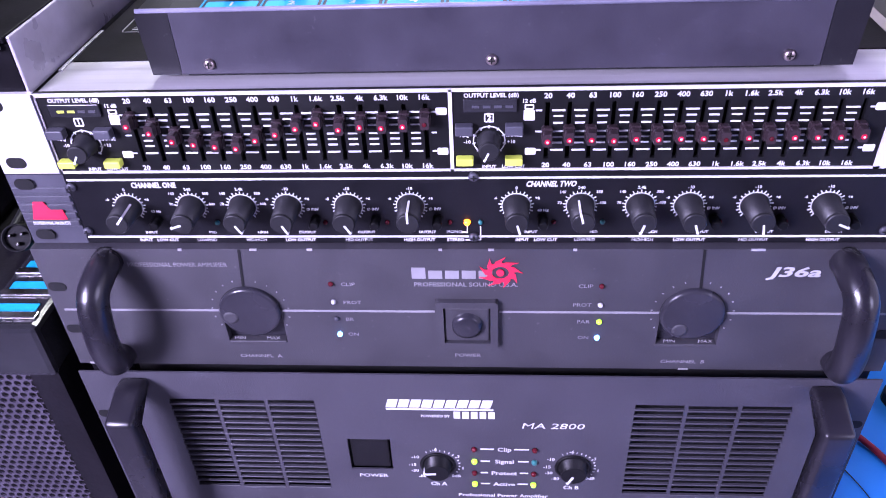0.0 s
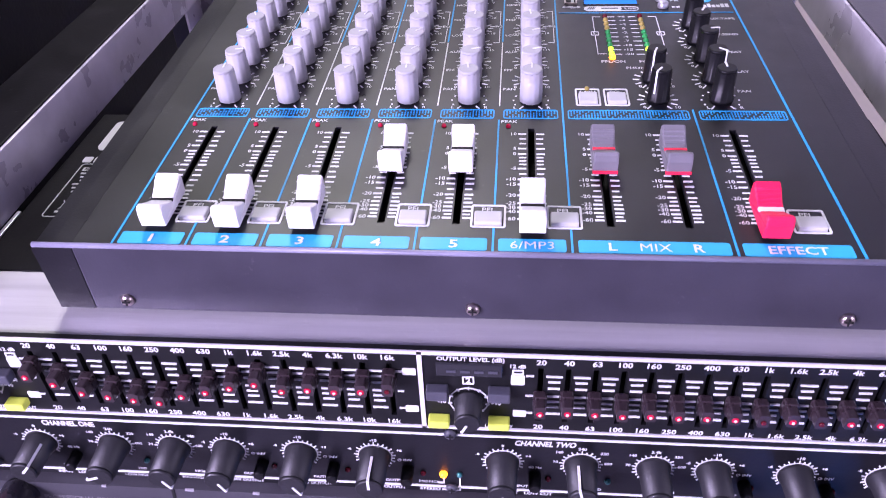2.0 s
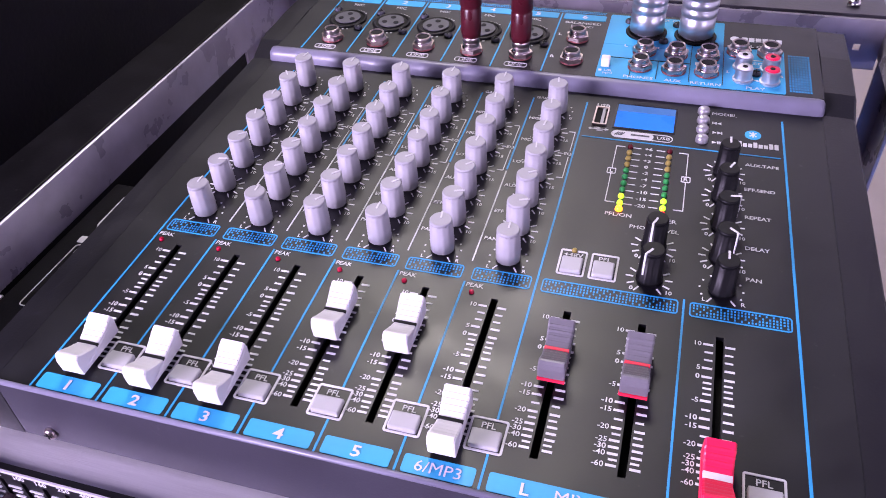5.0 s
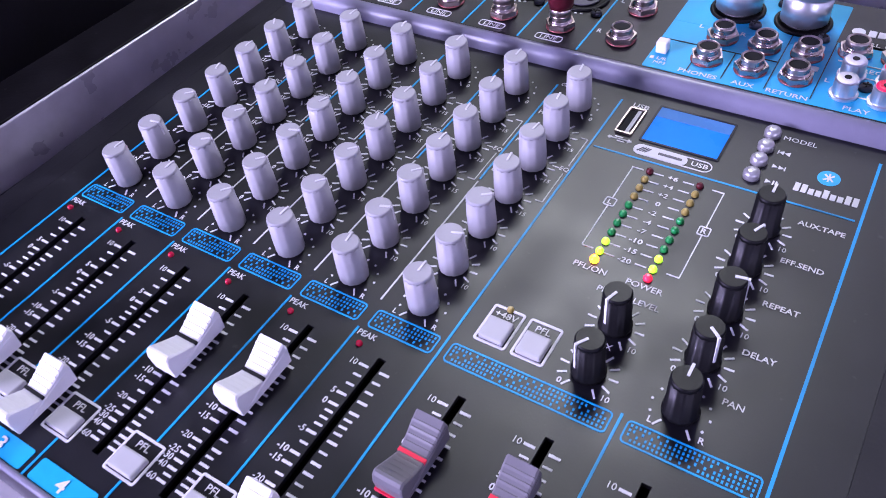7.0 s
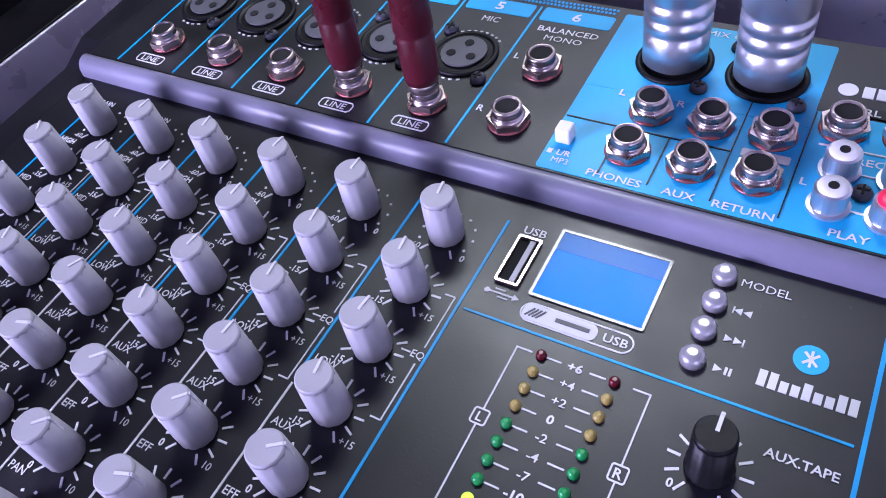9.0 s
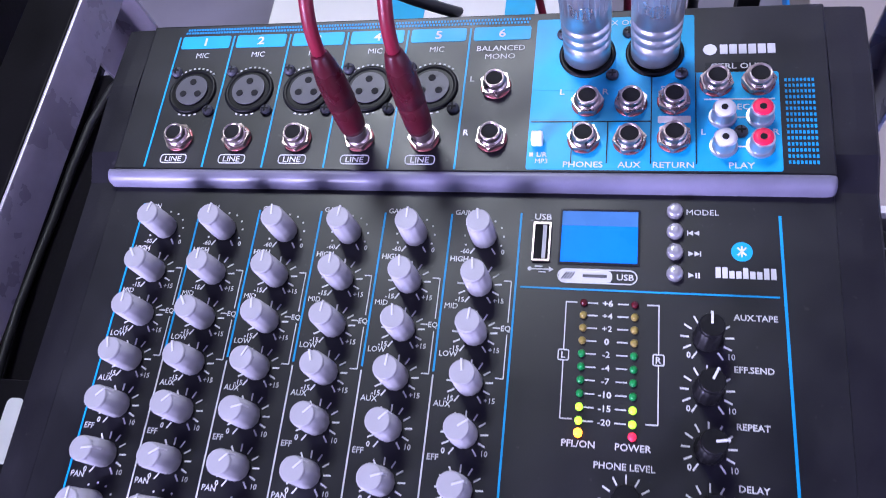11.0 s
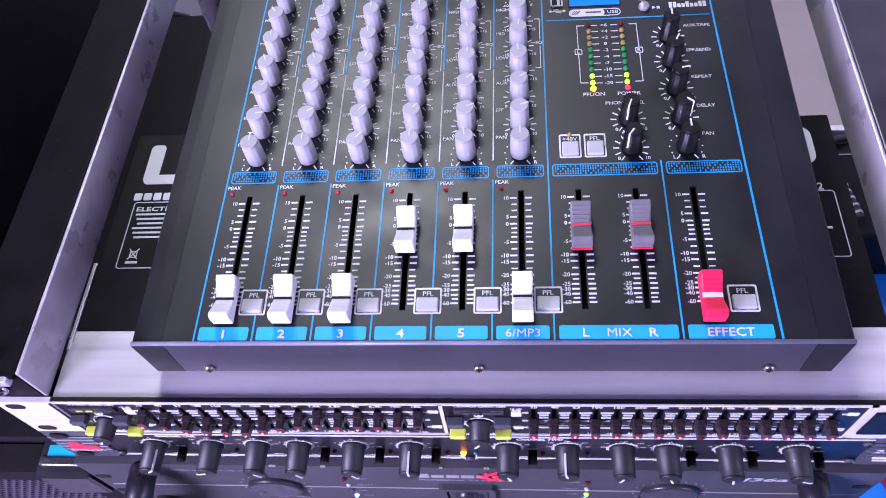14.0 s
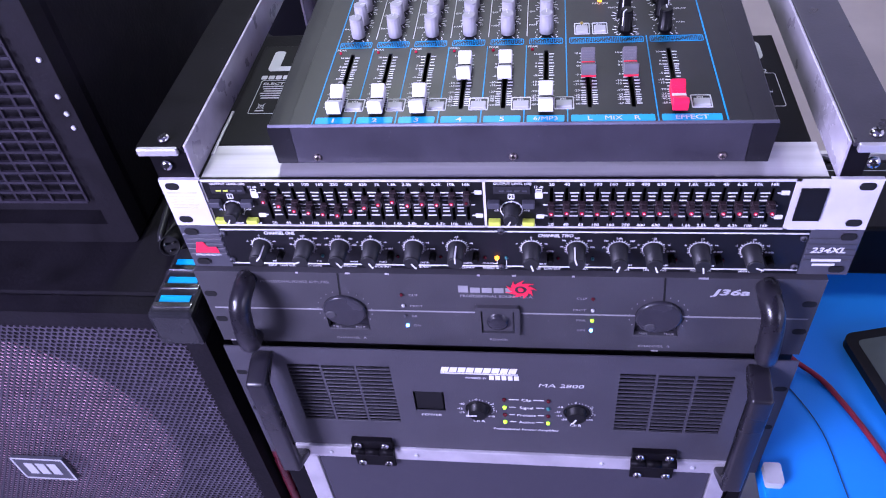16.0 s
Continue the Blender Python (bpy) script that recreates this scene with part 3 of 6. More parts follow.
SLIDER = data_of("slider", SLIDER, SLIDERCAP)
GLOW = data_of("slider_led", lathe(bmesh.new(), [(0.0014, 0.0), (0.0014, 0.0002), (0.0010, 0.0004)], n=12), LED_DIMRED)
SPARK = data_of("led_core", lathe(bmesh.new(), [(0.0006, 0.0003), (0.0006, 0.0006), (0.0003, 0.0009)], n=10), CORE)
GLOWDIM = data_of("slider_led", lathe(bmesh.new(), [(0.0011, 0.0), (0.0011, 0.0004), (0.0007, 0.0008)], n=12), LED_OFFRED)
S1 = [0.9865, 0.9828, 0.9782, 0.9765, 0.9752, 0.9742, 0.9785, 0.9815, 0.9845, 0.9870, 0.9838, 0.9850, 0.9845, 0.9852, 0.9862]
S2 = [0.9765, 0.9772, 0.9772, 0.9768, 0.9775, 0.9772, 0.9775, 0.9775, 0.9768, 0.9776, 0.9772, 0.9776, 0.9776, 0.9776, 0.9778]
for k, (x, z) in enumerate(zip(EQX1 + EQX2, S1 + S2)):
    s = part("slider", SLIDER, None, eq, "", facing(x, 0.0005, z))
    unlit = k in (8 + 15, 10 + 15, 14)
    part("slider_led", GLOWDIM if unlit else GLOW, None, s, "", facing(x, -0.0075, z - 0.0005))
    if not unlit:
        part("led_core", SPARK, None, s, "", facing(x, -0.0075, z - 0.0005))
for cx, lit in ((-0.1925, True), (0.0068, False)):
    bm = box(bmesh.new(), cx - 0.0120, cx + 0.0130, -0.0012, 0.0004, 0.9884, 0.9950, 0.0004)
    d = part("display", bm, SMOKE, eq, "smoked level display")
    for k in range(4):
        bm = box(bmesh.new(), cx - 0.008 + k * 0.0052, cx - 0.0045 + k * 0.0052, -0.0016, -0.0010, 0.9908, 0.9920)
        part("segment", bm, YELBTN if lit and k < 2 else XOEAR, d)
    for dx in (-0.0118, 0.0118):
        bm = box(bmesh.new(), cx + dx - 0.0042, cx + dx + 0.0042, -0.0045, 0.0004, 0.9775, 0.9825, 0.0006)
        part("button", bm, XOEAR, eq, "grey push button")
        bm = box(bmesh.new(), cx + dx - 0.0042, cx + dx + 0.0042, -0.0045, 0.0004, 0.9612, 0.9650, 0.0006)
        part("button", bm, YELBTN, eq, "lit yellow push button")


def round_knob(parent, r, h, at, mat, mark, label="", flute=18, marker=WHITEINK):
    key = (r, h, mat.name)
    if key not in KNOBS:
        grey = mat is GREYKNOB
        bm = lathe(bmesh.new(), [(r * 1.01, 0), (r * 1.01, h * 0.35), (r * 0.94, h * 0.94)] if grey else [(r * 1.10, 0), (r * 1.10, h * 0.08), (r * 1.0, h * 0.12), (r * 0.93, h * 0.92)], n=48, flute=flute, depth=r * (0.03 if grey else 0.045))
        lathe(bm, [(r * 0.935, h * 0.92), (r * 0.91, h * 0.975), (r * 0.84, h)] if grey else [(r * 0.92, h * 0.90), (r * 0.90, h * 0.96), (r * 0.82, h)], n=48)
        a = data_of("knob", bm, mat)
        bm = bmesh.new()
        w = r * (0.07 if mat is GREYKNOB else 0.085)
        box(bm, -w, w, r * 0.10, r * 0.84, h - 0.0001, h + 0.0003)
        box(bm, -w, w, r * 0.86, r * (0.965 if mat is GREYKNOB else 1.02), h * (0.62 if mat is GREYKNOB else 0.3), h * 1.012)
        KNOBS[key] = (a, data_of("pointer", bm, marker))
    a, b = KNOBS[key]
    k = part("knob", a, None, parent, label, at)
    part("pointer", b, None, k, "", at)
    return k


KNOBS = {}
for cx, turn in ((-0.1925, -150), (0.0068, -155)):
    round_knob(eq, 0.0054, 0.0115, facing(cx, 0.0003, 0.9728, turn), RUBBER, True, "soft black control knob")
# white print on the lid
bm = bmesh.new()
U = T((0, 0, 0.9988))
prism(bm, rounded(-0.1978, -0.1885, 0.1400, 0.1688, 0.003), 0, 0.0003, U)
prism(bm, rounded(-0.1970, -0.1700, 0.1385, 0.1455, 0.003), 0.0001, 0.0004, U)
prism(bm, rounded(-0.1772, -0.1685, 0.1400, 0.1688, 0.003), 0, 0.0003, U)
for i, x in enumerate((-0.1975, -0.1915, -0.1855, -0.1795, -0.1735)):
    prism(bm, rounded(x - 0.0024, x + 0.0024, 0.1268, 0.1320, 0.0008), 0, 0.0003, U)
ring(bm, -0.1985, -0.150, 0.0797, 0.1255, 0.002, 0.0005, 0, 0.0003, U)
write(bm, "ELECTR", 0.0042, -0.1960, 0.1203, 0.0003, U, "LEFT", fat=0.03, span=0.0215)
for k in range(6):
    box(bm, -0.1955 + 0.0012 * (k % 3), -0.170, 0.1160 - 0.0032 * k, 0.1172 - 0.0032 * k, 0, 0.0003, m=U)
box(bm, -0.1935, -0.1865, 0.0830, 0.0845, 0, 0.0003, m=U)
ring(bm, -0.1922, -0.1878, 0.0868, 0.0912, 0.0006, 0.0005, 0, 0.0003, U)
for turn in (40, -40):
    box(bm, -0.0003, 0.0003, -0.0045, 0.0045, 0.0002, 0.0004, m=U @ T((-0.1900, 0.0892, 0)) @ Matrix.Rotation(radians(turn), 4, "Z"))
prism(bm, rounded(0.1740, 0.1942, 0.1420, 0.1688, 0.0065), 0, 0.0003, U)
write(bm, "02", 0.0066, 0.1902, 0.1262, 0.0003, U, wide=1.0, fat=0.02)
ring(bm, 0.150, 0.1985, 0.0810, 0.1235, 0.002, 0.0005, 0, 0.0003, U)
box(bm, 0.189, 0.1925, 0.0985, 0.1000, 0, 0.0003, m=U)
tagged(part("lid_print", bm, WHITEINK, eq, "white print on the lid"), kind="stuff")

slot_marks(eq, 0.9562, 1, 0.0)

# ---- crossover ----
xo = thing("crossover", (0, 0.09, 0.912), "black two-channel rack crossover with twelve knobs", "crossover")
bm = box(bmesh.new(), -0.2115, 0.2105, 0.0045, 0.200, 0.9130, 0.9545, 0.0006)
part("chassis", bm, LID, xo)
bm = bmesh.new()
holed(bm, (-0.2105, 0.2075, 0.9122, 0.9555), [], 0, 0.004, T((0, 0.0044, 0)) @ FRONT)
part("faceplate", bm, XOBLACK, xo, "black faceplate")
for s in (-1, 1):
    a, b = (-0.2413, -0.2107) if s < 0 else (0.2077, 0.2413)
    bm = bmesh.new()
    holed(bm, (a, b, 0.9122, 0.9555), ear_holes(0.9122, 1)[(0 if s < 0 else 1)::2], 0, 0.004, T((0, 0.0040, 0)) @ FRONT)
    for k in range(8):
        z = 0.9150 + 0.0052 * k
        holes = [h for h in ear_holes(0.9122, 1) if h[2] - 0.001 < z < h[3] + 0.001]
        if not holes:
            box(bm, a + 0.0004, b - 0.0004, -0.0009, 0.0002, z - 0.0018, z + 0.0018, 0.0004, 1)
    part("ear", bm, XOEAR, xo, "ribbed dark grey end")
P = T((0, 0.0004, 0)) @ FRONT
XK = [-0.1815, -0.1480, -0.1210, -0.0970, -0.0655, -0.0335, 0.0203, 0.0525, 0.0820, 0.1058, 0.1380, 0.1725]
XZ = 0.9355
bm = bmesh.new()
for a, b, z in ((-0.2098, 0.2070, 0.9520), (-0.2098, 0.2070, 0.9162)):
    box(bm, a, b, -0.0001, 0.0005, z - 0.0005, z + 0.0005)
write(bm, "CHANNEL ONE", 0.0044, -0.1650, 0.9487, 0.0002, P, wide=0.76, fat=0.035)
write(bm, "CHANNEL TWO", 0.0044, 0.0372, 0.9483, 0.0002, P, wide=0.76, shear=0.2, fat=0.035)
low = ["INPUT", "LOW/MID", "MID/HIGH", "LOW OUTPUT", "MID OUTPUT", "HIGH OUTPUT"]
tops = ["0", "240", "2.4k", "-10", "-10", "-10"]
for i, x in enumerate(XK):
    for k in range(21):
        a = radians(-140 + 280 * k / 20)
        box(bm, -0.00025, 0.00025, 0.0072, 0.0090 if k % 2 == 0 else 0.0084, -0.0001, 0.0003, m=P @ T((x, XZ, 0)) @ Matrix.Rotation(-a, 4, "Z"))
    for k in range(28):
        a, a2 = radians(-140 + 10 * k), radians(-130 + 10 * k)
        q = [(x + r * math.sin(t), XZ + r * math.cos(t)) for r, t in ((0.0074, a), (0.0074, a2), (0.0070, a2), (0.0070, a))]
        prism(bm, q, -0.0001, 0.0002, P)
    j = i % 6
    write(bm, low[j], 0.0026, x + 0.0035, 0.9140, 0.0002, P, wide=0.95, fat=0.03)
    write(bm, tops[j], 0.0024, x, 0.9460, 0.0002, P, fat=0.03)
    write(bm, low[j].split("/")[-1].split()[-1], 0.0023, x + 0.0078, 0.9190, 0.0002, P, fat=0.03)
    if j in (1, 2):
        write(bm, "140", 0.0022, x - 0.0090, 0.9435, 0.0002, P, fat=0.03)
        write(bm, "350", 0.0022, x + 0.0090, 0.9435, 0.0002, P, fat=0.03)
        write(bm, "70", 0.0022, x - 0.0105, 0.9370, 0.0002, P, fat=0.03)
        write(bm, "600", 0.0022, x + 0.0110, 0.9370, 0.0002, P, fat=0.03)
    else:
        write(bm, "-6", 0.0022, x - 0.0105, 0.9400, 0.0002, P, fat=0.03)
        write(bm, "+6", 0.0022, x + 0.0105, 0.9400, 0.0002, P, fat=0.03)
    if j >= 3:
        write(bm, "\u00d8 INV", 0.0023, x + 0.0125, 0.9335, 0.0002, P, fat=0.03)
    if j == 0:
        write(bm, "40 Hz", 0.0023, x + 0.0135, 0.9325, 0.0002, P, fat=0.03)
        write(bm, "LOW CUT", 0.0026, x + 0.0155, 0.9140, 0.0002, P, fat=0.03)
write(bm, "MONO", 0.0026, -0.0115, 0.9192, 0.0002, P, fat=0.03)
write(bm, "STEREO", 0.0026, -0.0110, 0.9140, 0.0002, P, fat=0.03)
for a, b, c, d in ((-0.0075, -0.0045, 0.9186, 0.9192), (-0.0051, -0.0045, 0.9190, 0.9228), (0.0018, 0.0024, 0.9140, 0.9225), (-0.0058, 0.0022, 0.9137, 0.9143)):
    box(bm, a, b, -0.0001, 0.0005, c, d)
write(bm, "PROFESSIONAL PRODUCTS", 0.0027, -0.2262, 0.9260, 0.0014, P, wide=0.62, fat=0.03)
write(bm, "234XL", 0.0072, 0.2225, 0.9375, 0.0014, P, shear=0.25, fat=0.03, span=0.0230)
box(bm, 0.2135, 0.2330, -0.0015, -0.0010, 0.9268, 0.9290)
box(bm, 0.2150, 0.2300, -0.0015, -0.0010, 0.9225, 0.9245)
tagged(part("print", bm, WHITEINK, xo, "white scale print"), kind="stuff")
bm = bmesh.new()
prism(bm, [(-0.2355, 0.9285), (-0.2165, 0.9285), (-0.2175, 0.9345), (-0.2240, 0.9345), (-0.2265, 0.9395), (-0.2320, 0.9395)], 0.0012, 0.0016, P)
part("red_mark", bm, REDINK, xo, "red printed mark")
TURNS = [40, -110, 150, 155, 150, 0, 165, -15, -165, 160, 170, 115]
for i, x in enumerate(XK):
    round_knob(xo, 0.0063, 0.0170, facing(x, 0.0003, XZ, TURNS[i]), RUBBER, True, "soft black tapered knob", flute=0)
    if i % 6 in (0, 3, 4, 5):
        bm = lathe(bmesh.new(), [(0.0026, 0), (0.0026, 0.007), (0.0021, 0.0078)], facing(x + 0.0135, 0.0003, 0.9275), 18)
        part("push_switch", bm, BLACKKNOB, xo, "small black push switch")
DOME = {}


def led(parent, at, mat, r=0.0013, name="led"):
    if (mat.name, r) not in DOME:
        DOME[(mat.name, r)] = data_of(name, lathe(bmesh.new(), [(r, 0), (r, r * 0.5), (r * 0.8, r * 1.0), (r * 0.35, r * 1.3)], n=14), mat)
    return part(name, DOME[(mat.name, r)], None, parent, "", at)


for x, mt in ((-0.1364, LED_TEAL), (-0.0788, LED_OFFRED), (-0.0463, LED_OFFRED), (-0.0136, LED_OFFRED), (-0.0048, LED_AMBER), (0.0021, LED_TEAL), (0.0395, LED_OFFRED), (0.0643, LED_TEAL), (0.1226, LED_OFFRED), (0.1549, LED_OFFRED), (0.1879, LED_OFFRED)):
    led(xo, facing(x, 0.0004, 0.9253), mt, 0.0017 if mt is LED_AMBER else 0.0013)
for x, z in ((-0.2085, 0.9480), (-0.2085, 0.9200), (-0.0010, 0.9530), (-0.0015, 0.9160), (0.2045, 0.9480), (0.2045, 0.9200)):
    screw(xo, facing(x, 0.0002, z), True, "black cross-head screw")

slot_marks(xo, 0.9122, 1, -0.0009)

# ---- two-unit power amplifier ----
amp = thing("power_amplifier", (0, 0.2, 0.823), "graphite two-unit power amplifier with looped black handles", "amplifier", "power amplifiers")
bm = box(bmesh.new(), -0.2120, 0.2120, 0.006, 0.385, 0.8245, 0.9105, 0.001)
part("chassis", bm, LID, amp)
P = T((0, -0.0045, 0)) @ FRONT
bm = bmesh.new()
holed(bm, (-0.2425, 0.2285, 0.8245, 0.9112), ear_holes(0.8245, 2) + [(-0.0232, 0.0112, 0.8425, 0.8772), (-0.1455, -0.1110, 0.8432, 0.8685), (0.0998, 0.1334, 0.8432, 0.8685)], -0.006, 0.0, P)
part("faceplate", bm, AMPGREY, amp, "graphite painted faceplate with chips at the edge")
bm = bmesh.new()
for a, b in ((-0.2375, -0.1465), (-0.1100, -0.0240), (0.0120, 0.0990), (0.1345, 0.2250)):
    box(bm, a, b, -0.0048, -0.0040, 0.8672, 0.8686)
part("centre_stripe", bm, DIMINK, amp, "thin silver stripe")
for a, c in ((-0.1268, -0.0025), (0.1168, 0.0018)):
    bm = prism(bmesh.new(), [(a - 0.0007, 0.9110), (a + 0.0007, 0.9110), (a + c + 0.0007, 0.885), (a + c - 0.0007, 0.885)], -0.0002, 0.0003, P)
    part("seam", bm, VOID, amp)
for cx, nub in ((-0.1283, -105), (0.1166, -150)):
    bm = bmesh.new()
    box(bm, cx - 0.0172, cx + 0.0168, 0.0005, 0.0022, 0.8433, 0.8684)
    well = part("recess", bm, AMPDARK, amp, "dark sunken recess")
    bm = bmesh.new()
    box(bm, cx - 0.0172, cx + 0.0168, -0.0050, 0.0005, 0.8425, 0.8445, 0.0006)
    part("recess_lip", bm, AMPGREY, amp)
    k = part("level_knob", lathe(bmesh.new(), [(0.0176, 0), (0.0176, 0.0060), (0.0170, 0.0072), (0.0155, 0.0076)], n=48), AMPDARK, amp, "flat round level knob", facing(cx, -0.0002, 0.8680, nub))
    PLACE[k] = facing(cx, -0.0002, 0.8680, nub)
    part("thumb_dent", lathe(bmesh.new(), [(0.0044, 0.0), (0.0044, 0.0003), (0.0030, 0.0006)], n=24), AMPGREY, k, "", facing(cx, -0.0002, 0.8680, nub) @ T((0, 0.0118, 0.0074)))
bm = bmesh.new()
ring(bm, -0.0232, 0.0112, 0.8425, 0.8772, 0.0025, 0.0042, -0.004, 0.0034, P)
part("switch_bezel", bm, AMPGREY, amp, "raised square switch bezel")
bm = box(bmesh.new(), -0.0186, 0.0066, -0.0066, 0.001, 0.8472, 0.8725, 0.0012)
sw = part("switch_block", bm, AMPGREY, amp)
bm = lathe(bmesh.new(), [(0.0095, 0), (0.0095, 0.0004), (0.0086, 0.0006), (0.0083, 0.0030), (0.0060, 0.0040), (0.0020, 0.0044)], facing(-0.0060, -0.0060, 0.8600), 36)
part("power_button", bm, AMPDARK, sw, "round black power button")
bm = bmesh.new()
write(bm, "PROFESSIONAL POWER AMPLIFIER", 0.0042, -0.1628, 0.9010, 0.0004, P, wide=0.86, fat=0.01)
write(bm, "CHANNEL  A", 0.0036, -0.1286, 0.8325, 0.0004, P, wide=1.2, fat=0.01)
write(bm, "CHANNEL  B", 0.0036, 0.1166, 0.8310, 0.0004, P, wide=1.2, fat=0.01)
write(bm, "POWER", 0.0036, -0.0060, 0.8345, 0.0004, P, wide=1.2, fat=0.01)
for w, z in (("CLIP", 0.8875), ("PROT", 0.8745), ("BR", 0.8620), ("ON", 0.8505)):
    write(bm, w, 0.0035, -0.0745, z, 0.0004, P, "LEFT", wide=1.15, fat=0.01)
for w, z in (("CLIP", 0.8868), ("PROT", 0.8735), ("PAR", 0.8612), ("ON", 0.8492)):
    write(bm, w, 0.0035, 0.0620, z, 0.0004, P, "RIGHT", wide=1.15, fat=0.01)
for cx in (-0.1283, 0.1166):
    write(bm, "MIN", 0.0034, cx - 0.0098, 0.8478, 0.0012, P, wide=1.1, fat=0.01)
    write(bm, "MAX", 0.0034, cx + 0.0100, 0.8478, 0.0012, P, wide=1.1, fat=0.01)
    for k in range(15):
        a = radians(-120 + 240 * k / 14)
        if abs(k - 7) > 0:
            box(bm, -0.0003, 0.0003, 0.0215, 0.0224, 0, 0.0004, m=P @ T((cx, 0.8680, 0)) @ Matrix.Rotation(-a, 4, "Z"))
model = write(bmesh.new(), "J36a", 0.0088, 0.1645, 0.8968, 0.0004, P, shear=0.32, fat=0.03, span=0.0270)
part("model_lettering", model, GREYINK, amp, "slanted pale lettering")
# plain bars for the maker's name
for i in range(5):
    x = -0.0352 + i * 0.0090
    box(bm, x, x + 0.0075, -0.0048, -0.0040, 0.8915, 0.8925 + (0.0065 if i == 0 else 0.0045))
write(bm, "PROFESSIONAL SOUND U.S.A.", 0.0040, -0.0062, 0.8877, 0.0004, P, fat=0.02, span=0.0560)
tagged(part("print", bm, DIMINK, amp, "pale grey print and plain bars"), kind="stuff")
bm = bmesh.new()
for k in range(9):
    a = 2 * math.pi * k / 9
    q = []
    for r, t in ((0.0050, 0.0), (0.0078, 0.15), (0.0116, 0.75), (0.0086, 0.62), (0.0050, 0.70)):
        q.append((0.0124 + 1.05 * r * math.cos(a - t), 0.8960 + 0.92 * r * math.sin(a - t)))
    prism(bm, q, 0.0003, 0.0006, P)
for k in range(24):
    a, b = 2 * math.pi * k / 24, 2 * math.pi * (k + 1) / 24
    q = [(0.0124 + r * math.cos(t), 0.8960 + 0.9 * r * math.sin(t)) for r, t in ((0.0072, a), (0.0072, b), (0.0046, b), (0.0046, a))]
    prism(bm, q, 0.0003, 0.0007, P)
lathe(bm, [(0.0022, 0), (0.0020, 0.0008)], facing(0.0124, -0.0048, 0.8960), 16)
part("red_emblem", bm, REDINK, amp, "red swirling emblem")
for x, z, mt in ((-0.0800, 0.8878, LED_OFFRED), (-0.0800, 0.8750, BUTTON), (-0.0797, 0.8625, XOEAR), (-0.0793, 0.8505, LED_BLUE), (0.0665, 0.8868, LED_OFFRED), (0.0668, 0.8735, BUTTON), (0.0670, 0.8612, LED_GREEN), (0.0667, 0.8492, LED_BLUE)):
    led(amp, facing(x, -0.0045, z), mt, 0.0015)
for s in (-1, 1):
    bm = bmesh.new()
    x = -0.2035 if s < 0 else 0.1915
    tube(bm, [(x - s * 0.003, -0.004, 0.9040), (x - s * 0.003, -0.016, 0.9035), (x - s * 0.001, -0.027, 0.8950), (x, -0.0315, 0.8720), (x + s * 0.003, -0.0265, 0.8510), (x + s * 0.008, -0.015, 0.8370), (x + s * 0.010, -0.004, 0.8325)], 0.0083, 20)
    h = part("handle", bm, HANDLE, amp, "glossy black looped handle")
bm = bmesh.new()
for x, w in ((-0.160, 0.002), (-0.121, 0.004), (-0.020, 0.002), (0.006, 0.003), (0.05, 0.002), (0.14, 0.007), (-0.09, 0.003)):
    box(bm, x, x + w, -0.0049, -0.004, 0.9104, 0.9113)
box(bm, 0.1150, 0.1205, -0.0049, -0.004, 0.8244, 0.8252)
box(bm, -0.236, -0.228, -0.0049, -0.004, 0.8244, 0.8256)
tagged(part("paint_chips", bm, TRIMALU, amp, "bright chipped edges"), kind="stuff")

slot_marks(amp, 0.8245, 2, -0.0045)

# ---- three-unit power amplifier ----
mega = thing("power_amplifier", (0, 0.2, 0.6895), "slate three-unit power amplifier with slotted vents", "amplifier", "power amplifiers")
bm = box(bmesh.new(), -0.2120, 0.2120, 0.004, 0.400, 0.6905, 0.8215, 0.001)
part("chassis", bm, VOID, mega, "chassis coloured near-black as shade behind the vents")
P = T((0, -0.0095, 0)) @ FRONT
vents = []
for x0 in (-0.1925, 0.0930):
    for c in range(3):
        for r in range(16):
            z = 0.7990 - 0.00545 * r - (0.0005 if c == 1 else 0)
            vents.append((x0 + 0.0312 * c, x0 + 0.0312 * c + 0.0290, z - 0.0038, z))
bm = bmesh.new()
holed(bm, (-0.2425, 0.2285, 0.6480, 0.8222), ear_holes(0.6895, 3) + vents + [(-0.0848, -0.0572, 0.7335, 0.7635)], -0.0012, 0.0, P)
part("faceplate", bm, MEGAGREY, mega, "slate painted faceplate with slots")
LIP = data_of("vent_lip", box(bmesh.new(), -0.0145, 0.0145, -0.0020, -0.0008, -0.0005, 0.0003, 0.0003, 1), MEGAGREY)
for v in vents:
    part("vent_lip", LIP, None, mega, "", T(((v[0] + v[1]) / 2, -0.0083, v[2] - 0.0001)))
bm = box(bmesh.new(), -0.0835, -0.0585, -0.0085, -0.004, 0.7345, 0.7625, 0.001)
part("rocker_switch", bm, BLACKKNOB, mega, "black square power switch")
bm = bmesh.new()
write(bm, "POWER", 0.0048, -0.0705, 0.7275, 0.0004, P, wide=1.15, fat=0.03)
write(bm, "MA 2800", 0.0072, 0.0450, 0.7792, 0.0004, P, shear=0.2, wide=1.45, fat=0.03)
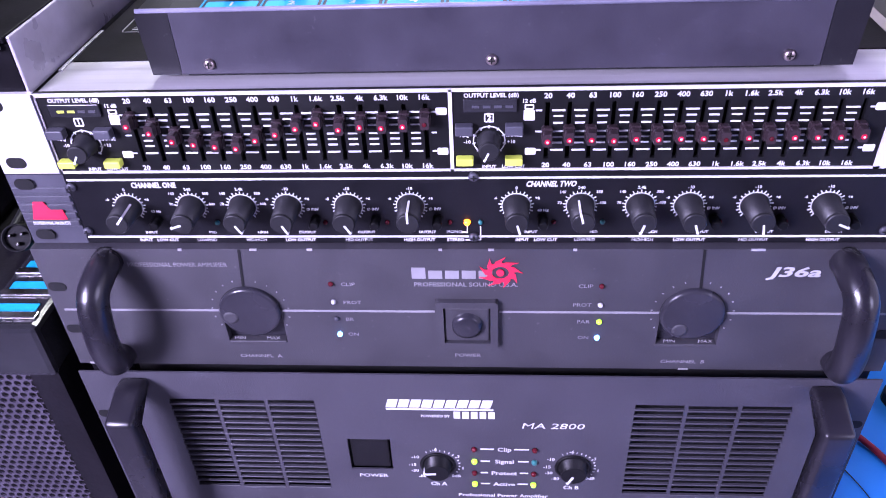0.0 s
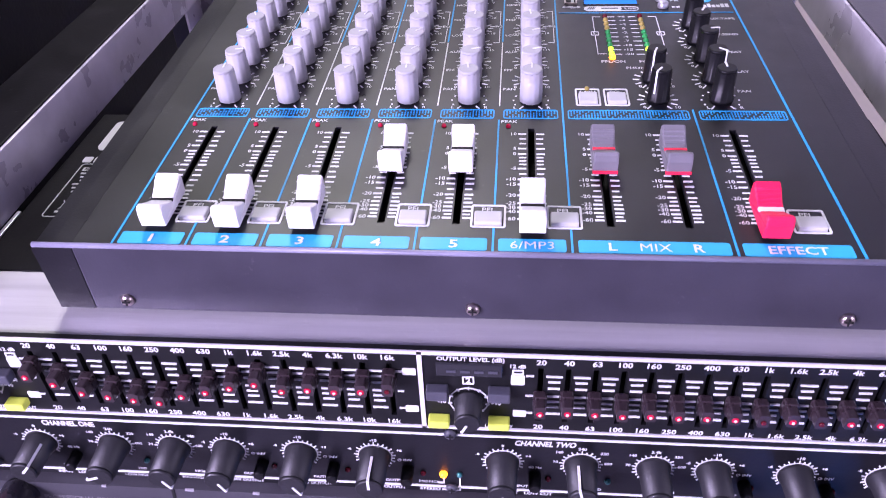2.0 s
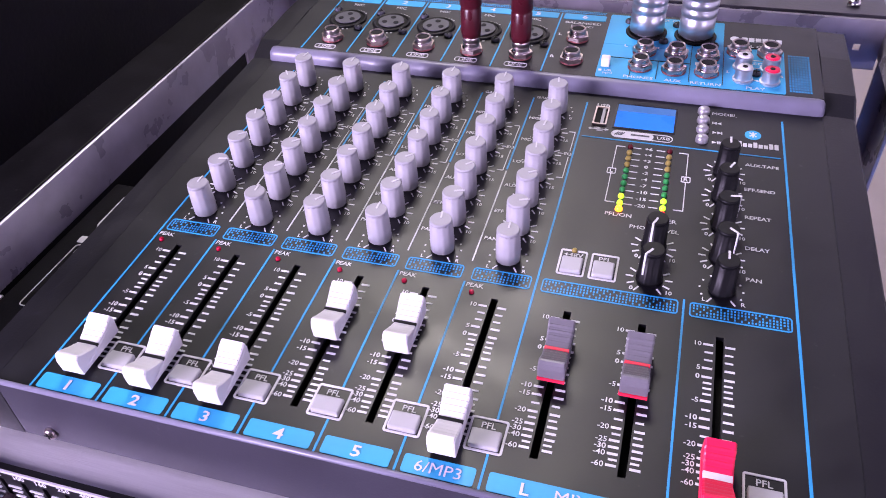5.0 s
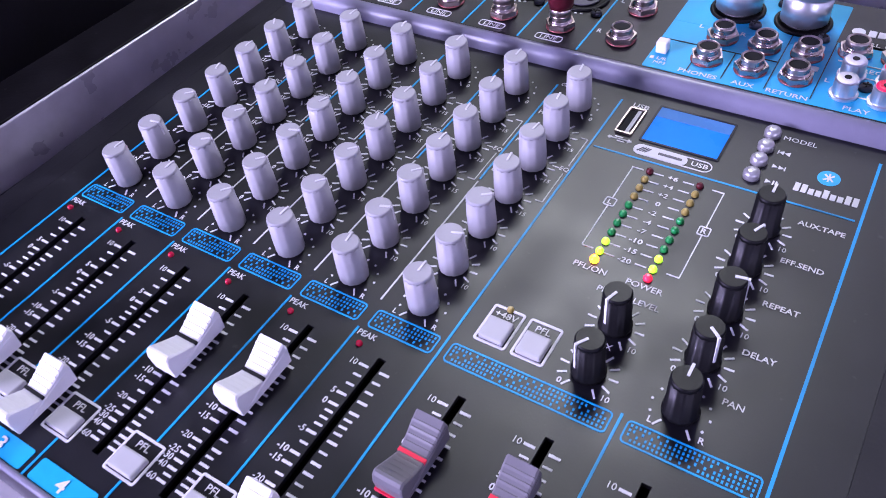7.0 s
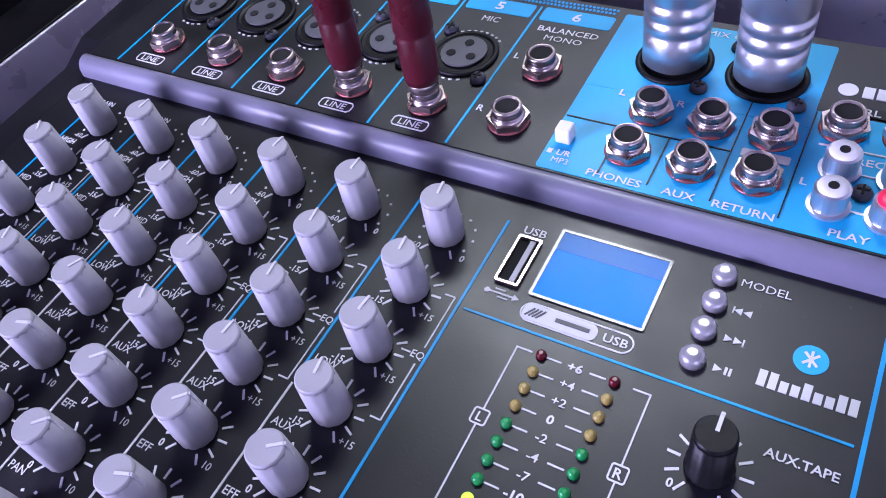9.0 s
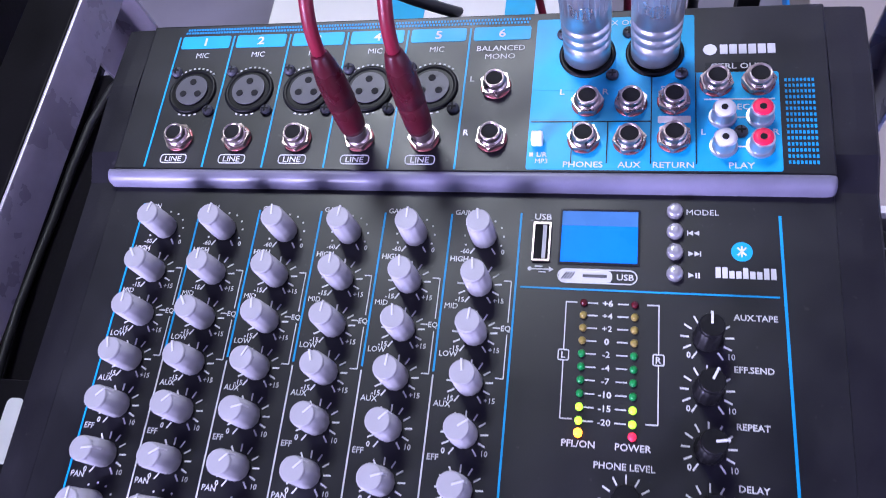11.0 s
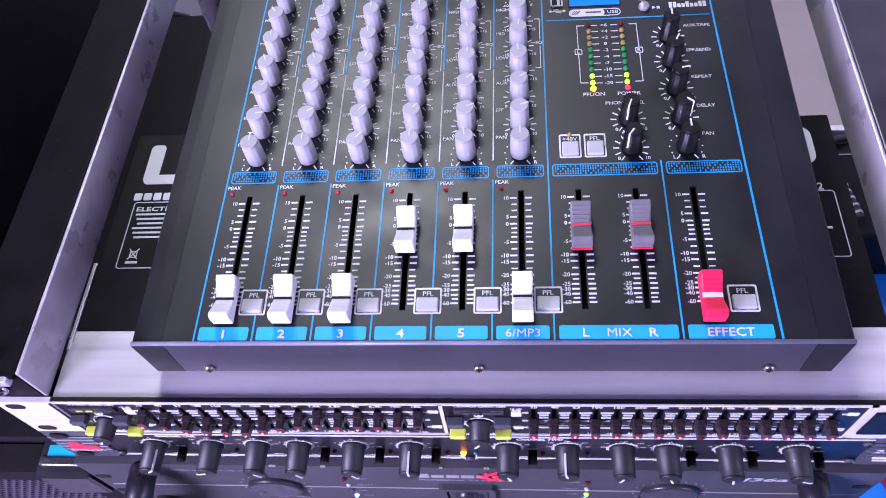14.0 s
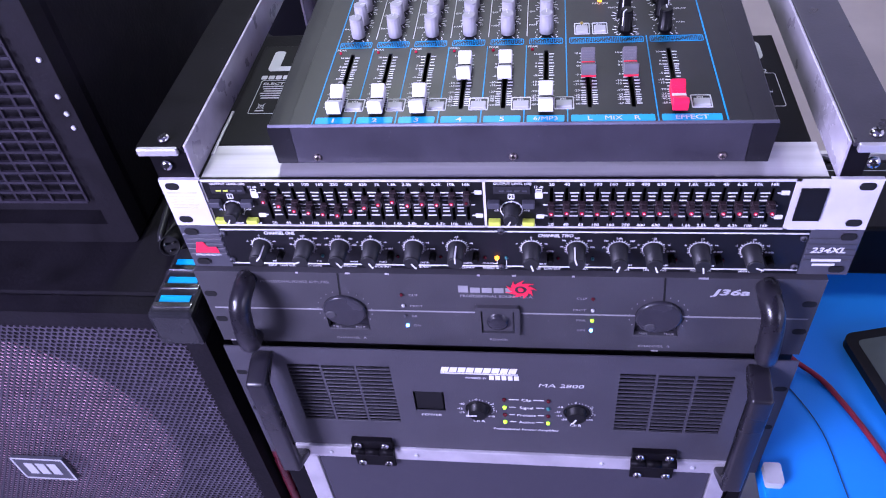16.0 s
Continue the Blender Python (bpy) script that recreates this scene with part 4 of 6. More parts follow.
for w, z in (("Clip", 0.7560), ("Signal", 0.7440), ("Protect", 0.7322), ("Active", 0.7207)):
    write(bm, w, 0.0052, 0.0155, z, 0.0004, P, wide=1.05, fat=0.02)
    half = 0.0052 + 0.0013 * (len(w) - 4)
    box(bm, 0.0002, 0.0150 - half - 0.001, -0.0099, -0.009, z - 0.0004, z + 0.0004)
    box(bm, 0.0165 + half, 0.0310, -0.0099, -0.009, z - 0.0004, z + 0.0004)
write(bm, "Ch A", 0.0050, -0.0276, 0.7200, 0.0004, P, fat=0.02)
write(bm, "Ch B", 0.0050, 0.0594, 0.7185, 0.0004, P, fat=0.02)
write(bm, "Professional Power Amplifier", 0.0044, 0.0150, 0.7085, 0.0004, P, wide=1.15, fat=0.02)
for cx in (-0.0276, 0.0594):
    for w, a in (("-10", -60), ("-15", -90), ("-30", -113), ("-80", -140), ("-6", -5), ("3", 55), ("1", 100), ("0dB", 135)):
        write(bm, w, 0.0038, cx + 0.0165 * math.sin(radians(a)), 0.7395 + 0.0155 * math.cos(radians(a)), 0.0004, P, fat=0.02)
    for k in range(13):
        a = radians(-30 + 150 * k / 12)
        box(bm, -0.0002, 0.0002, 0.0135, 0.0148, 0, 0.0004, m=P @ T((cx, 0.7395, 0)) @ Matrix.Rotation(-a, 4, "Z"))
# plain slanted bars for the maker's names
for i in range(9):
    x = -0.0560 + i * 0.0072
    prism(bm, [(x - 0.0012, 0.7945), (x + 0.0050, 0.7945), (x + 0.0068, 0.8012), (x + 0.0006, 0.8012)], -0.0002, 0.0004, P)
box(bm, -0.0572, 0.0085, -0.0099, -0.009, 0.7922, 0.7934)
for i in range(5):
    box(bm, -0.0158 + i * 0.0053, -0.0118 + i * 0.0053, -0.0099, -0.009, 0.7850, 0.7908)
write(bm, "POWERED BY", 0.0032, -0.0270, 0.7870, 0.0004, P, fat=0.02, span=0.0180)
tagged(part("print", bm, WHITEINK, mega, "white print and plain bars"), kind="stuff")
for cx, turn in ((-0.0276, -95), (0.0594, -155)):
    bm = lathe(bmesh.new(), [(0.0118, 0), (0.0116, 0.0012), (0.0100, 0.0014), (0.0096, 0.0006)], facing(cx, -0.0093, 0.7395), 40)
    part("dial_ring", bm, BLACKKNOB, mega, "black ring round the dial")
    round_knob(mega, 0.0088, 0.0075, facing(cx, -0.0095, 0.7395, turn), BLACKKNOB, True, "black dial with white line", flute=0)
for z, l, r in ((0.7560, LED_OFFRED, LED_OFFRED), (0.7440, LED_GREEN, LED_TEAL), (0.7322, LED_OFFRED, LED_OFFRED), (0.7207, LED_GREEN, LED_GREEN)):
    led(mega, facing(-0.0038, -0.0095, z), l, 0.0019)
    led(mega, facing(0.0347, -0.0095, z), r, 0.0019)
for s in (-1, 1):
    bm = bmesh.new()
    y0, x0, x1 = -0.0095, *((-0.2175, -0.2000) if s < 0 else (0.1890, 0.2065))
    side = [(0.0, 0.8185), (0.0, 0.8115), (-0.0255, 0.8045), (-0.0255, 0.6750), (0.0, 0.6600), (0.0, 0.6515), (-0.006, 0.6515), (-0.0325, 0.6690), (-0.0325, 0.8115), (-0.010, 0.8190)]
    lo = [bm.verts.new((x0, y0 + a, b)) for a, b in side]
    hi = [bm.verts.new((x1, y0 + a, b)) for a, b in side]
    n = len(side)
    for i in range(n):
        bm.faces.new((lo[i], lo[(i + 1) % n], hi[(i + 1) % n], hi[i]))
    bm.faces.new(lo)
    bm.faces.new(list(reversed(hi)))
    bmesh.ops.bevel(bm, geom=bm.edges[:], offset=0.003, segments=3, profile=0.5, affect="EDGES")
    for f in bm.faces:
        f.smooth = True
    part("handle", bm, HANDLE, mega, "angular glossy black handle")
slot_marks(mega, 0.6895, 3, -0.0095)

# ---- mixing console ----
mixer = thing("mixing_console", (0.0085, 0.18, 0.9995), "black six-channel mixing console with blue panel, grey knobs", "mixing console")
TILT_M = math.atan(0.03)
DECK = T((0, 0.02, 1.0335)) @ Matrix.Rotation(TILT_M, 4, "X") @ T((0, -0.02, 0))
REAR = DECK @ T((0, 0, 0.0066))
SEP = [-0.1264 + 0.02835 * i for i in range(7)] + [0.1010, 0.1416]
COL = [s + 0.0142 for s in SEP[:6]]
FADERS = COL + [0.0583, 0.0866, 0.1146]
fader_slots = [(x - 0.0014, x + 0.0014, 0.0335, 0.1006) for x in FADERS]
bm = bmesh.new()
holed(bm, (-0.1420, 0.1588, 0.0168, 0.2640), fader_slots, -0.002, 0.0, DECK)
part("deck", bm, CONSOLE, mixer, "matt black control deck")
bm = bmesh.new()
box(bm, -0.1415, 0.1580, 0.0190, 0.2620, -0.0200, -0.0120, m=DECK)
part("inner_tray", bm, VOID, mixer, "near-black tray giving the fader slots their shade")
bm = bmesh.new()
box(bm, -0.1420, 0.1588, 0.0165, 0.0188, 1.0015, 1.0333, 0.0006)
part("front_panel", bm, FRONT_LIFTED, mixer, "black front panel with three screws")
for s in (-1, 1):
    xi, xo_ = (-0.1421, -0.1580) if s < 0 else (0.1589, 0.1748)
    bm = bmesh.new()
    rows = []
    for y, rise in ((0.0166, 0), (0.02, 0), (0.10, 0), (0.20, 0), (0.262, 0), (0.275, 0.0055), (0.31, 0.0066), (0.343, 0.0050)):
        top = 1.0335 + 0.03 * (y - 0.02) + rise
        rows.append([bm.verts.new((x, y, z)) for x, z in ((xi, 1.0015), (xi, top), (xi + (xo_ - xi) * 0.5, top - 0.0002), (xo_ - (xo_ - xi) * 0.08, top - 0.0006), (xo_, top - 0.0024), (xo_ - s * 0.0015, 1.0015))])
    for a, b in zip(rows, rows[1:]):
        for i in range(6):
            f = bm.faces.new((a[i], a[(i + 1) % 6], b[(i + 1) % 6], b[i]))
            f.smooth = False
    bm.faces.new(rows[0])
    bm.faces.new(list(reversed(rows[-1])))
    part("side_cheek", bm, CHEEK, mixer, "black plastic end cheek")
bm = bmesh.new()
box(bm, -0.1420, 0.1588, 0.2658, 0.3440, -0.030, 0.0, 0.0008, m=REAR)
part("rear_block", bm, CONSOLE, mixer, "raised black connector panel")
bm = bmesh.new()
prof = [(0.2602, -0.004), (0.2600, 0.0010), (0.2603, 0.0034), (0.2612, 0.0054), (0.2626, 0.0066), (0.2642, 0.0071), (0.2657, 0.0070), (0.2662, 0.0060), (0.2662, -0.004)]
rows = [[bm.verts.new(DECK @ Vector((x, 0.2662 + (y - 0.2662) * k, -0.004 + (z + 0.004) * k))) for y, z in prof] for x, k in ((-0.1456, 0.55), (-0.1450, 0.82), (-0.1438, 0.96), (-0.1420, 1.0), (0.1560, 1.0), (0.1580, 0.96), (0.1592, 0.82), (0.1598, 0.55))]
n = len(prof)
for a, b in zip(rows, rows[1:]):
    for i in range(n):
        f = bm.faces.new((a[i], a[(i + 1) % n], b[(i + 1) % n], b[i]))
        f.smooth = i < 7
bm.faces.new(rows[0])
bm.faces.new(list(reversed(rows[-1])))
part("ledge", bm, LEDGE_SHEEN, mixer, "rounded step along the connector panel")
bm = bmesh.new()
box(bm, -0.140, 0.157, 0.019, 0.344, 1.0000, 1.0014)
part("bottom_plate", bm, VOID, mixer)
# Pale bead along the deck edge, its highlight coloured in.
bm = bmesh.new()
lathe(bm, [(0.0011, -0.157), (0.0011, 0.174)], T((0, 0.0170, 1.0331)) @ Matrix.Rotation(radians(90), 4, "Y"), 14)
part("front_edge", bm, LEDGE_SHEEN, mixer, "rounded front edge, paled for its highlight")
for x in (-0.1272, 0.0080, 0.1436):
    screw(mixer, facing(x, 0.0165, 1.0070), label="small nickel cross-head screw", small=True)

# blue lines, tabs and label bars on the deck
INK = 0.00025
def line(bm, x0, x1, y0, y1, m=None, h=INK):
    box(bm, x0, x1, y0, y1, -0.0001, h, m=DECK if m is None else m)


W = 0.0004


def blue_line(x0, x1, y0, y1, m=None):
    bm = bmesh.new()
    line(bm, x0, x1, y0, y1, m)
    part("blue_line", bm, BLUELINE if m is None else BLUE, mixer)


blue_line(SEP[0] - W, SEP[0] + W, 0.0168, 0.2520)
for s in SEP[1:6]:
    blue_line(s - W, s + W, 0.0168, 0.0313)
    blue_line(s - W, s + W, 0.0454, 0.1075)
    blue_line(s - W, s + W, 0.1850, 0.2500)
blue_line(SEP[6] - W, SEP[6] + W, 0.0168, 0.0313)
blue_line(SEP[6] - W, SEP[6] + W, 0.0454, 0.2510)
blue_line(SEP[7] - W, SEP[7] + W, 0.0168, 0.1172)
part("blue_line", prism(bmesh.new(), [(0.1431, 0.0168), (0.1441, 0.0168), (0.1409, 0.2520), (0.1399, 0.2520)], -0.0001, INK, DECK), BLUELINE, mixer)
blue_line(0.0455, 0.1390, 0.2196, 0.2202)
spans = [(SEP[i] + 0.0019, SEP[i + 1] - 0.0021) for i in range(6)] + [(SEP[6] + 0.0022, SEP[7] - 0.0020), (SEP[7] + 0.0022, SEP[8] - 0.0012)]
for a, b in spans:
    part("label_outline", ring(bmesh.new(), a, b, 0.1088, 0.1164, 0.0015, 0.0005, -0.0001, INK, DECK), BLUELINE, mixer)
for a, b in spans:
    bm = prism(bmesh.new(), rounded(a, b, 0.0183, 0.0252, 0.0010), -0.0001, INK, DECK)
    part("name_tab", bm, BLUE, mixer, "blue printed name tab")
bm = bmesh.new()
for a, b in spans:
    n = int((b - a - 0.002) / 0.00125)
    for i in range(n):
        for j in range(4):
            x, y = a + 0.0016 + i * (b - a - 0.0032) / max(1, n - 1), 0.1104 + 0.0015 * j
            if (i * 7 + j * 3 + i // 3) % 5:
                line(bm, x - 0.0003, x + 0.0003, y - 0.0004, y + 0.0004)
tagged(part("dotted_fill", bm, BLUELINE, mixer, "fine blue dotted pattern"), kind="stuff")

# white print of the deck
bm = bmesh.new()
for s in SEP[1:6]:
    line(bm, s - W * 0.75, s + W * 0.75, 0.1200, 0.1835)
for (a, b), w in zip(spans, ("1", "2", "3", "4", "5", "6/MP3", None, "EFFECT")):
    if w:
        write(bm, w, 0.0060 if len(w) < 3 else 0.0058, (a + b) / 2, 0.0216, 0.0005, DECK, wide=1.25 if len(w) < 3 else 1.1, fat=0.0 if "M" in w else 0.02)
for w, x in (("L", 0.0580), ("MIX", 0.0730), ("R", 0.0880)):
    write(bm, w, 0.0060, x, 0.0216, 0.0005, DECK, wide=1.1, fat=0.0 if "M" in w else 0.02)
marks = [(0.0960, "10"), (0.0922, None), (0.0885, None), (0.0847, "5"), (0.0806, "0"), (0.0780, None), (0.0755, None), (0.0730, None), (0.0700, "-5"), (0.0662, None), (0.0625, "-10"), (0.0590, "-15"), (0.0553, None), (0.0517, "-20"), (0.0492, None), (0.0466, "-25"), (0.0440, "-30"), (0.0414, "-40"), (0.0392, None), (0.0370, "-60")]
for x in FADERS:
    for y, w in marks:
        h = 0.00042 if w else 0.00034
        inner, outer = 0.0021, 0.0056 if w else 0.0050
        line(bm, x - outer, x - inner, y - h, y + h)
        line(bm, x + inner, x + outer, y - h, y + h)
        if w:
            write(bm, w, 0.0030, x - 0.0062, y, INK, DECK, "RIGHT", fat=0.01)
ROWS_Y = [0.2402, 0.2200, 0.2005, 0.1815, 0.1625, 0.1432, 0.1244]
NAMES = ["GAIN", "HIGH", "MID", "LOW", "AUX", "EFF", "PAN"]
for i, x in enumerate(COL):
    for y, w in zip(ROWS_Y, NAMES):
        write(bm, w, 0.0031, x - 0.0128, y + 0.0106, INK, DECK, "LEFT", wide=1.0, fat=0.01)
        dots = w in ("GAIN", "PAN")
        for k in range(11):
            a = radians(-145 + 290 * k / 10)
            m = DECK @ T((x, y, 0)) @ Matrix.Rotation(-a, 4, "Z")
            if dots and 0 < k < 10:
                box(bm, -0.00035, 0.00035, 0.0076, 0.0083, -0.0001, INK, m=m)
            else:
                box(bm, -0.00028, 0.00028, 0.0060, 0.0088, -0.0001, INK, m=m)
        lo_w, hi_w = {"GAIN": ("-60", "0"), "PAN": ("L", "R"), "AUX": ("0", "10"), "EFF": ("0", "10")}.get(w, ("-15", "+15"))
        write(bm, lo_w, 0.0028, x - 0.0072, y - 0.0062, INK, DECK, fat=0.01)
        write(bm, hi_w, 0.0028, x + 0.0080, y - 0.0062, INK, DECK, fat=0.01)
    e = x + 0.0124
    line(bm, e - 0.0002, e + 0.0002, 0.2055, 0.2220)
    line(bm, e - 0.0002, e + 0.0002, 0.1838, 0.2005)
    line(bm, e - 0.0030, e, 0.2218, 0.2222)
    line(bm, e - 0.0030, e, 0.1836, 0.1840)
    line(bm, e - 0.0055, e - 0.0028, 0.2028, 0.2032)
    write(bm, "EQ", 0.0030, e - 0.0006, 0.2030, INK, DECK, fat=0.01)
    write(bm, "PEAK", 0.0031, SEP[i] + 0.0047, 0.1060, INK, DECK, fat=0.015)
for (x, y, w) in ((0.1139, 0.2034, "AUX.TAPE"), (0.1137, 0.1844, "EFF.SEND"), (0.1140, 0.1646, "REPEAT"), (0.1142, 0.1443, "DELAY"), (0.1146, 0.1255, "PAN"), (0.0869, 0.1445, None), (0.0868, 0.1255, None)):
    for k in range(11):
        a = radians(-145 + 290 * k / 10)
        m = DECK @ T((x, y, 0)) @ Matrix.Rotation(-a, 4, "Z")
        if w == "PAN" and 0 < k < 10:
            box(bm, -0.00035, 0.00035, 0.0079, 0.0086, -0.0001, INK, m=m)
        else:
            box(bm, -0.0003, 0.0003, 0.0062, 0.0092, -0.0001, INK, m=m)
    write(bm, "L" if w == "PAN" else "0", 0.0029, x - 0.0064, y - 0.0064, INK, DECK, fat=0.01)
    write(bm, "R" if w == "PAN" else "10", 0.0029, x + 0.0082, y - 0.0064, INK, DECK, fat=0.01)
    if w:
        write(bm, w, 0.0031, x + 0.0091, y + 0.0083, INK, DECK, "LEFT", wide=1.05, fat=0.018)
write(bm, "PHONE LEVEL", 0.0032, 0.0862, 0.1562, INK, DECK, wide=1.05, fat=0.01)
write(bm, "AUX", 0.0032, 0.0862, 0.1362, INK, DECK, fat=0.01)
# level meter
for k, w in enumerate(("+6", "+4", "+2", "0", "-2", "-4", "-7", "-10", "-15", "-20")):
    y = 0.2147 - 0.00488 * k
    write(bm, w, 0.0031, 0.0788, y, INK, DECK, wide=1.15, fat=0.01)
    line(bm, 0.0712, 0.0752, y - 0.0002, y + 0.0002)
    line(bm, 0.0824, 0.0864, y - 0.0002, y + 0.0002)
for x, s, w in ((0.0634, 1, "L"), (0.0972, -1, "R")):
    line(bm, x - 0.0002, x + 0.0002, 0.1965, 0.2150)
    line(bm, x - 0.0002, x + 0.0002, 0.1712, 0.1922)
    for y in (0.2148, 0.1712):
        a, b = sorted((x, x + s * 0.0042))
        line(bm, a, b, y - 0.0002, y + 0.0002)
    ring(bm, x - 0.0021, x + 0.0021, 0.1922, 0.1965, 0.0008, 0.0004, -0.0001, INK, DECK)
    write(bm, w, 0.0034, x, 0.1943, INK, DECK, fat=0.015)
write(bm, "PFL/ON", 0.0034, 0.0702, 0.1628, INK, DECK, wide=1.05, fat=0.015)
write(bm, "POWER", 0.0034, 0.0890, 0.1628, INK, DECK, wide=1.05, fat=0.015)
write(bm, "USB", 0.0036, 0.0525, 0.2496, INK, DECK, wide=1.1, fat=0.015)
line(bm, 0.0485, 0.0565, 0.2273, 0.2278)
lathe(bm, [(0.0008, 0), (0.0008, INK)], DECK @ T((0.0486, 0.22755, 0)), 10)
prism(bm, [(0.0560, 0.2265), (0.0560, 0.2286), (0.0578, 0.22755)], -0.0001, INK, DECK)
line(bm, 0.0505, 0.0535, 0.2285, 0.2289)
line(bm, 0.0520, 0.0550, 0.2262, 0.2266)
# recording badge
ring(bm, 0.0594, 0.0893, 0.2224, 0.2282, 0.0029, 0.0004, -0.0001, INK, DECK)
prism(bm, rounded(0.0600, 0.0800, 0.2229, 0.2277, 0.0020), -0.0001, INK, DECK)
write(bm, "USB", 0.0034, 0.0848, 0.2253, INK, DECK, wide=1.1, fat=0.02)
write(bm, "MODEL", 0.0033, 0.1070, 0.2528, INK, DECK, "LEFT", wide=1.1, fat=0.01)
for y, kind in ((0.2442, 0), (0.2358, 1), (0.2272, 2)):
    s = -1 if kind == 0 else 1
    for dx in ((0.0, 0.0022) if kind < 2 else (0.0,)):
        cx = 0.1085 + dx
        prism(bm, [(cx - s * 0.0009, y + 0.0010), (cx - s * 0.0009, y - 0.0010), (cx + s * 0.0010, y)], -0.0001, INK, DECK)
    if kind < 2:
        x = 0.1074 if kind == 0 else 0.1120
        line(bm, x - 0.0002, x + 0.0002, y - 0.0010, y + 0.0010)
    else:
        for x in (0.1104, 0.1114):
            line(bm, x - 0.0003, x + 0.0003, y - 0.0010, y + 0.0010)
# plain bars for a trade name
for i in range(9):
    x = 0.1172 + i * 0.0024
    tall = 0.0021 if i in (0, 1, 4, 7, 8) else 0.0014
    line(bm, x, x + 0.0018, 0.2266, 0.2266 + tall * 2)
tagged(part("print", bm, WHITEINK, mixer, "white scales and control names"), kind="stuff")

for k in range(4):
    bm = box(bmesh.new(), -0.0002, 0.0002, -0.0016, 0.0016, INK, INK + 0.0002, m=DECK @ T((0.0620 + 0.0010 * k, 0.2253, 0)) @ Matrix.Rotation(radians(-35), 4, "Z"))
    part("badge_stripe", bm, INSERT, mixer)
part("badge_bar", box(bmesh.new(), 0.0690, 0.0780, 0.2248, 0.2259, INK, INK + 0.0002, m=DECK), INSERT, mixer)
bm = lathe(bmesh.new(), [(0.0038, -0.0001), (0.0038, INK)], DECK @ T((0.1266, 0.2372, 0)), 28)
disc = part("round_badge", bm, BLUE, mixer, "blue disc printed with a white mark")
bm = bmesh.new()
for m in (Matrix.Rotation(radians(45), 4, "Z"), Matrix.Rotation(radians(-45), 4, "Z"), Matrix.Identity(4)):
    box(bm, -0.0003, 0.0003, -0.0022, 0.0022, INK, INK + 0.0002, m=DECK @ T((0.1266, 0.2372, 0)) @ m)
part("mark", bm, WHITEINK, disc)

# knobs
KTURN = random.Random(5)
special = {(0, 0): -60, (0, 4): -30, (1, 3): -40}
for i, x in enumerate(COL):
    for j, y in enumerate(ROWS_Y):
        turn = KTURN.choice([0, 0, 5, -8, 10, -35, 25, -20]) if j < 4 else (KTURN.choice([60, 45, 70, 55, 30, 80]) if j < 6 else KTURN.choice([0, 8, -8, 40]))
        at = DECK @ T((x, y, 0.0008)) @ Matrix.Rotation(radians(-turn), 4, "Z")
        round_knob(mixer, 0.0051, 0.0158, at, GREYKNOB, True, "", flute=12, marker=KNOBMARK)
for (x, y, turn) in ((0.1139, 0.2034, 0), (0.1137, 0.1844, 25), (0.1140, 0.1646, 80), (0.1142, 0.1443, 130), (0.1146, 0.1255, 0), (0.0869, 0.1445, 200), (0.0868, 0.1255, 215)):
    at = DECK @ T((x, y, 0.0008)) @ Matrix.Rotation(radians(-turn), 4, "Z")
    round_knob(mixer, 0.0048, 0.0158, at, BLACKKNOB, True, "black ridged knob", flute=12)

# faders
def cap_mesh(mat):
    bm = bmesh.new()
    side = [(-0.0113, 0.0), (-0.0117, 0.0056), (-0.0112, 0.0080), (-0.0104, 0.0089)]
    for k in range(5):
        y = -0.0095 + 0.0018 * k
        z = 0.0040 + 0.0049 * (abs(y) / 0.0095) ** 1.25
        side += [(y, z), (y + 0.0003, z - 0.0003), (y + 0.0012, z - 0.0007)]
    side += [(0.0, 0.0039)]
    for k in range(5):
        y = 0.0008 + 0.0018 * k
        z = 0.0040 + 0.0049 * (abs(y) / 0.0095) ** 1.25
        side += [(y, z), (y + 0.0003, z - 0.0001), (y + 0.0012, z + 0.0004)]
    side += [(0.0104, 0.0090), (0.0113, 0.0066), (0.0110, 0.0)]
    n = len(side)
    L = []
    for x, k in ((-0.0048, 0.93), (-0.0042, 1.0), (0.0042, 1.0), (0.0048, 0.93)):
        L.append([bm.verts.new((x * (0.88 + 0.12 * min(1, abs(y) / 0.008)), y * (0.985 if k < 1 else 1), z * k + 0.0025)) for y, z in side])
    for a, b in zip(L, L[1:]):
        for i in range(n):
            bm.faces.new((a[i], a[(i + 1) % n], b[(i + 1) % n], b[i]))
    bm.faces.new(L[0])
    bm.faces.new(list(reversed(L[-1])))
    return data_of("fader_cap", bm, mat)


CAPS = {"white": cap_mesh(WHITECAP), "grey": cap_mesh(GREYCAP), "red": cap_mesh(REDCAP)}
STRIPES = {}
for k, mt in (("white", VOID), ("grey", REDINK), ("red", WHITECAP)):
    STRIPES[k] = data_of("index_line", box(bmesh.new(), -0.0044, 0.0044, -0.0012 if k == "red" else -0.0006, 0.0012 if k == "red" else 0.0006, 0.0056, 0.0068), mt)
STEM = data_of("stem", box(bmesh.new(), -0.0009, 0.0009, -0.0035, 0.0035, -0.012, 0.0027), CHROME)
SKIRT = data_of("skirt", box(bmesh.new(), -0.0049, 0.0049, -0.0119, -0.0105, 0.0024, 0.0036), REDINK)
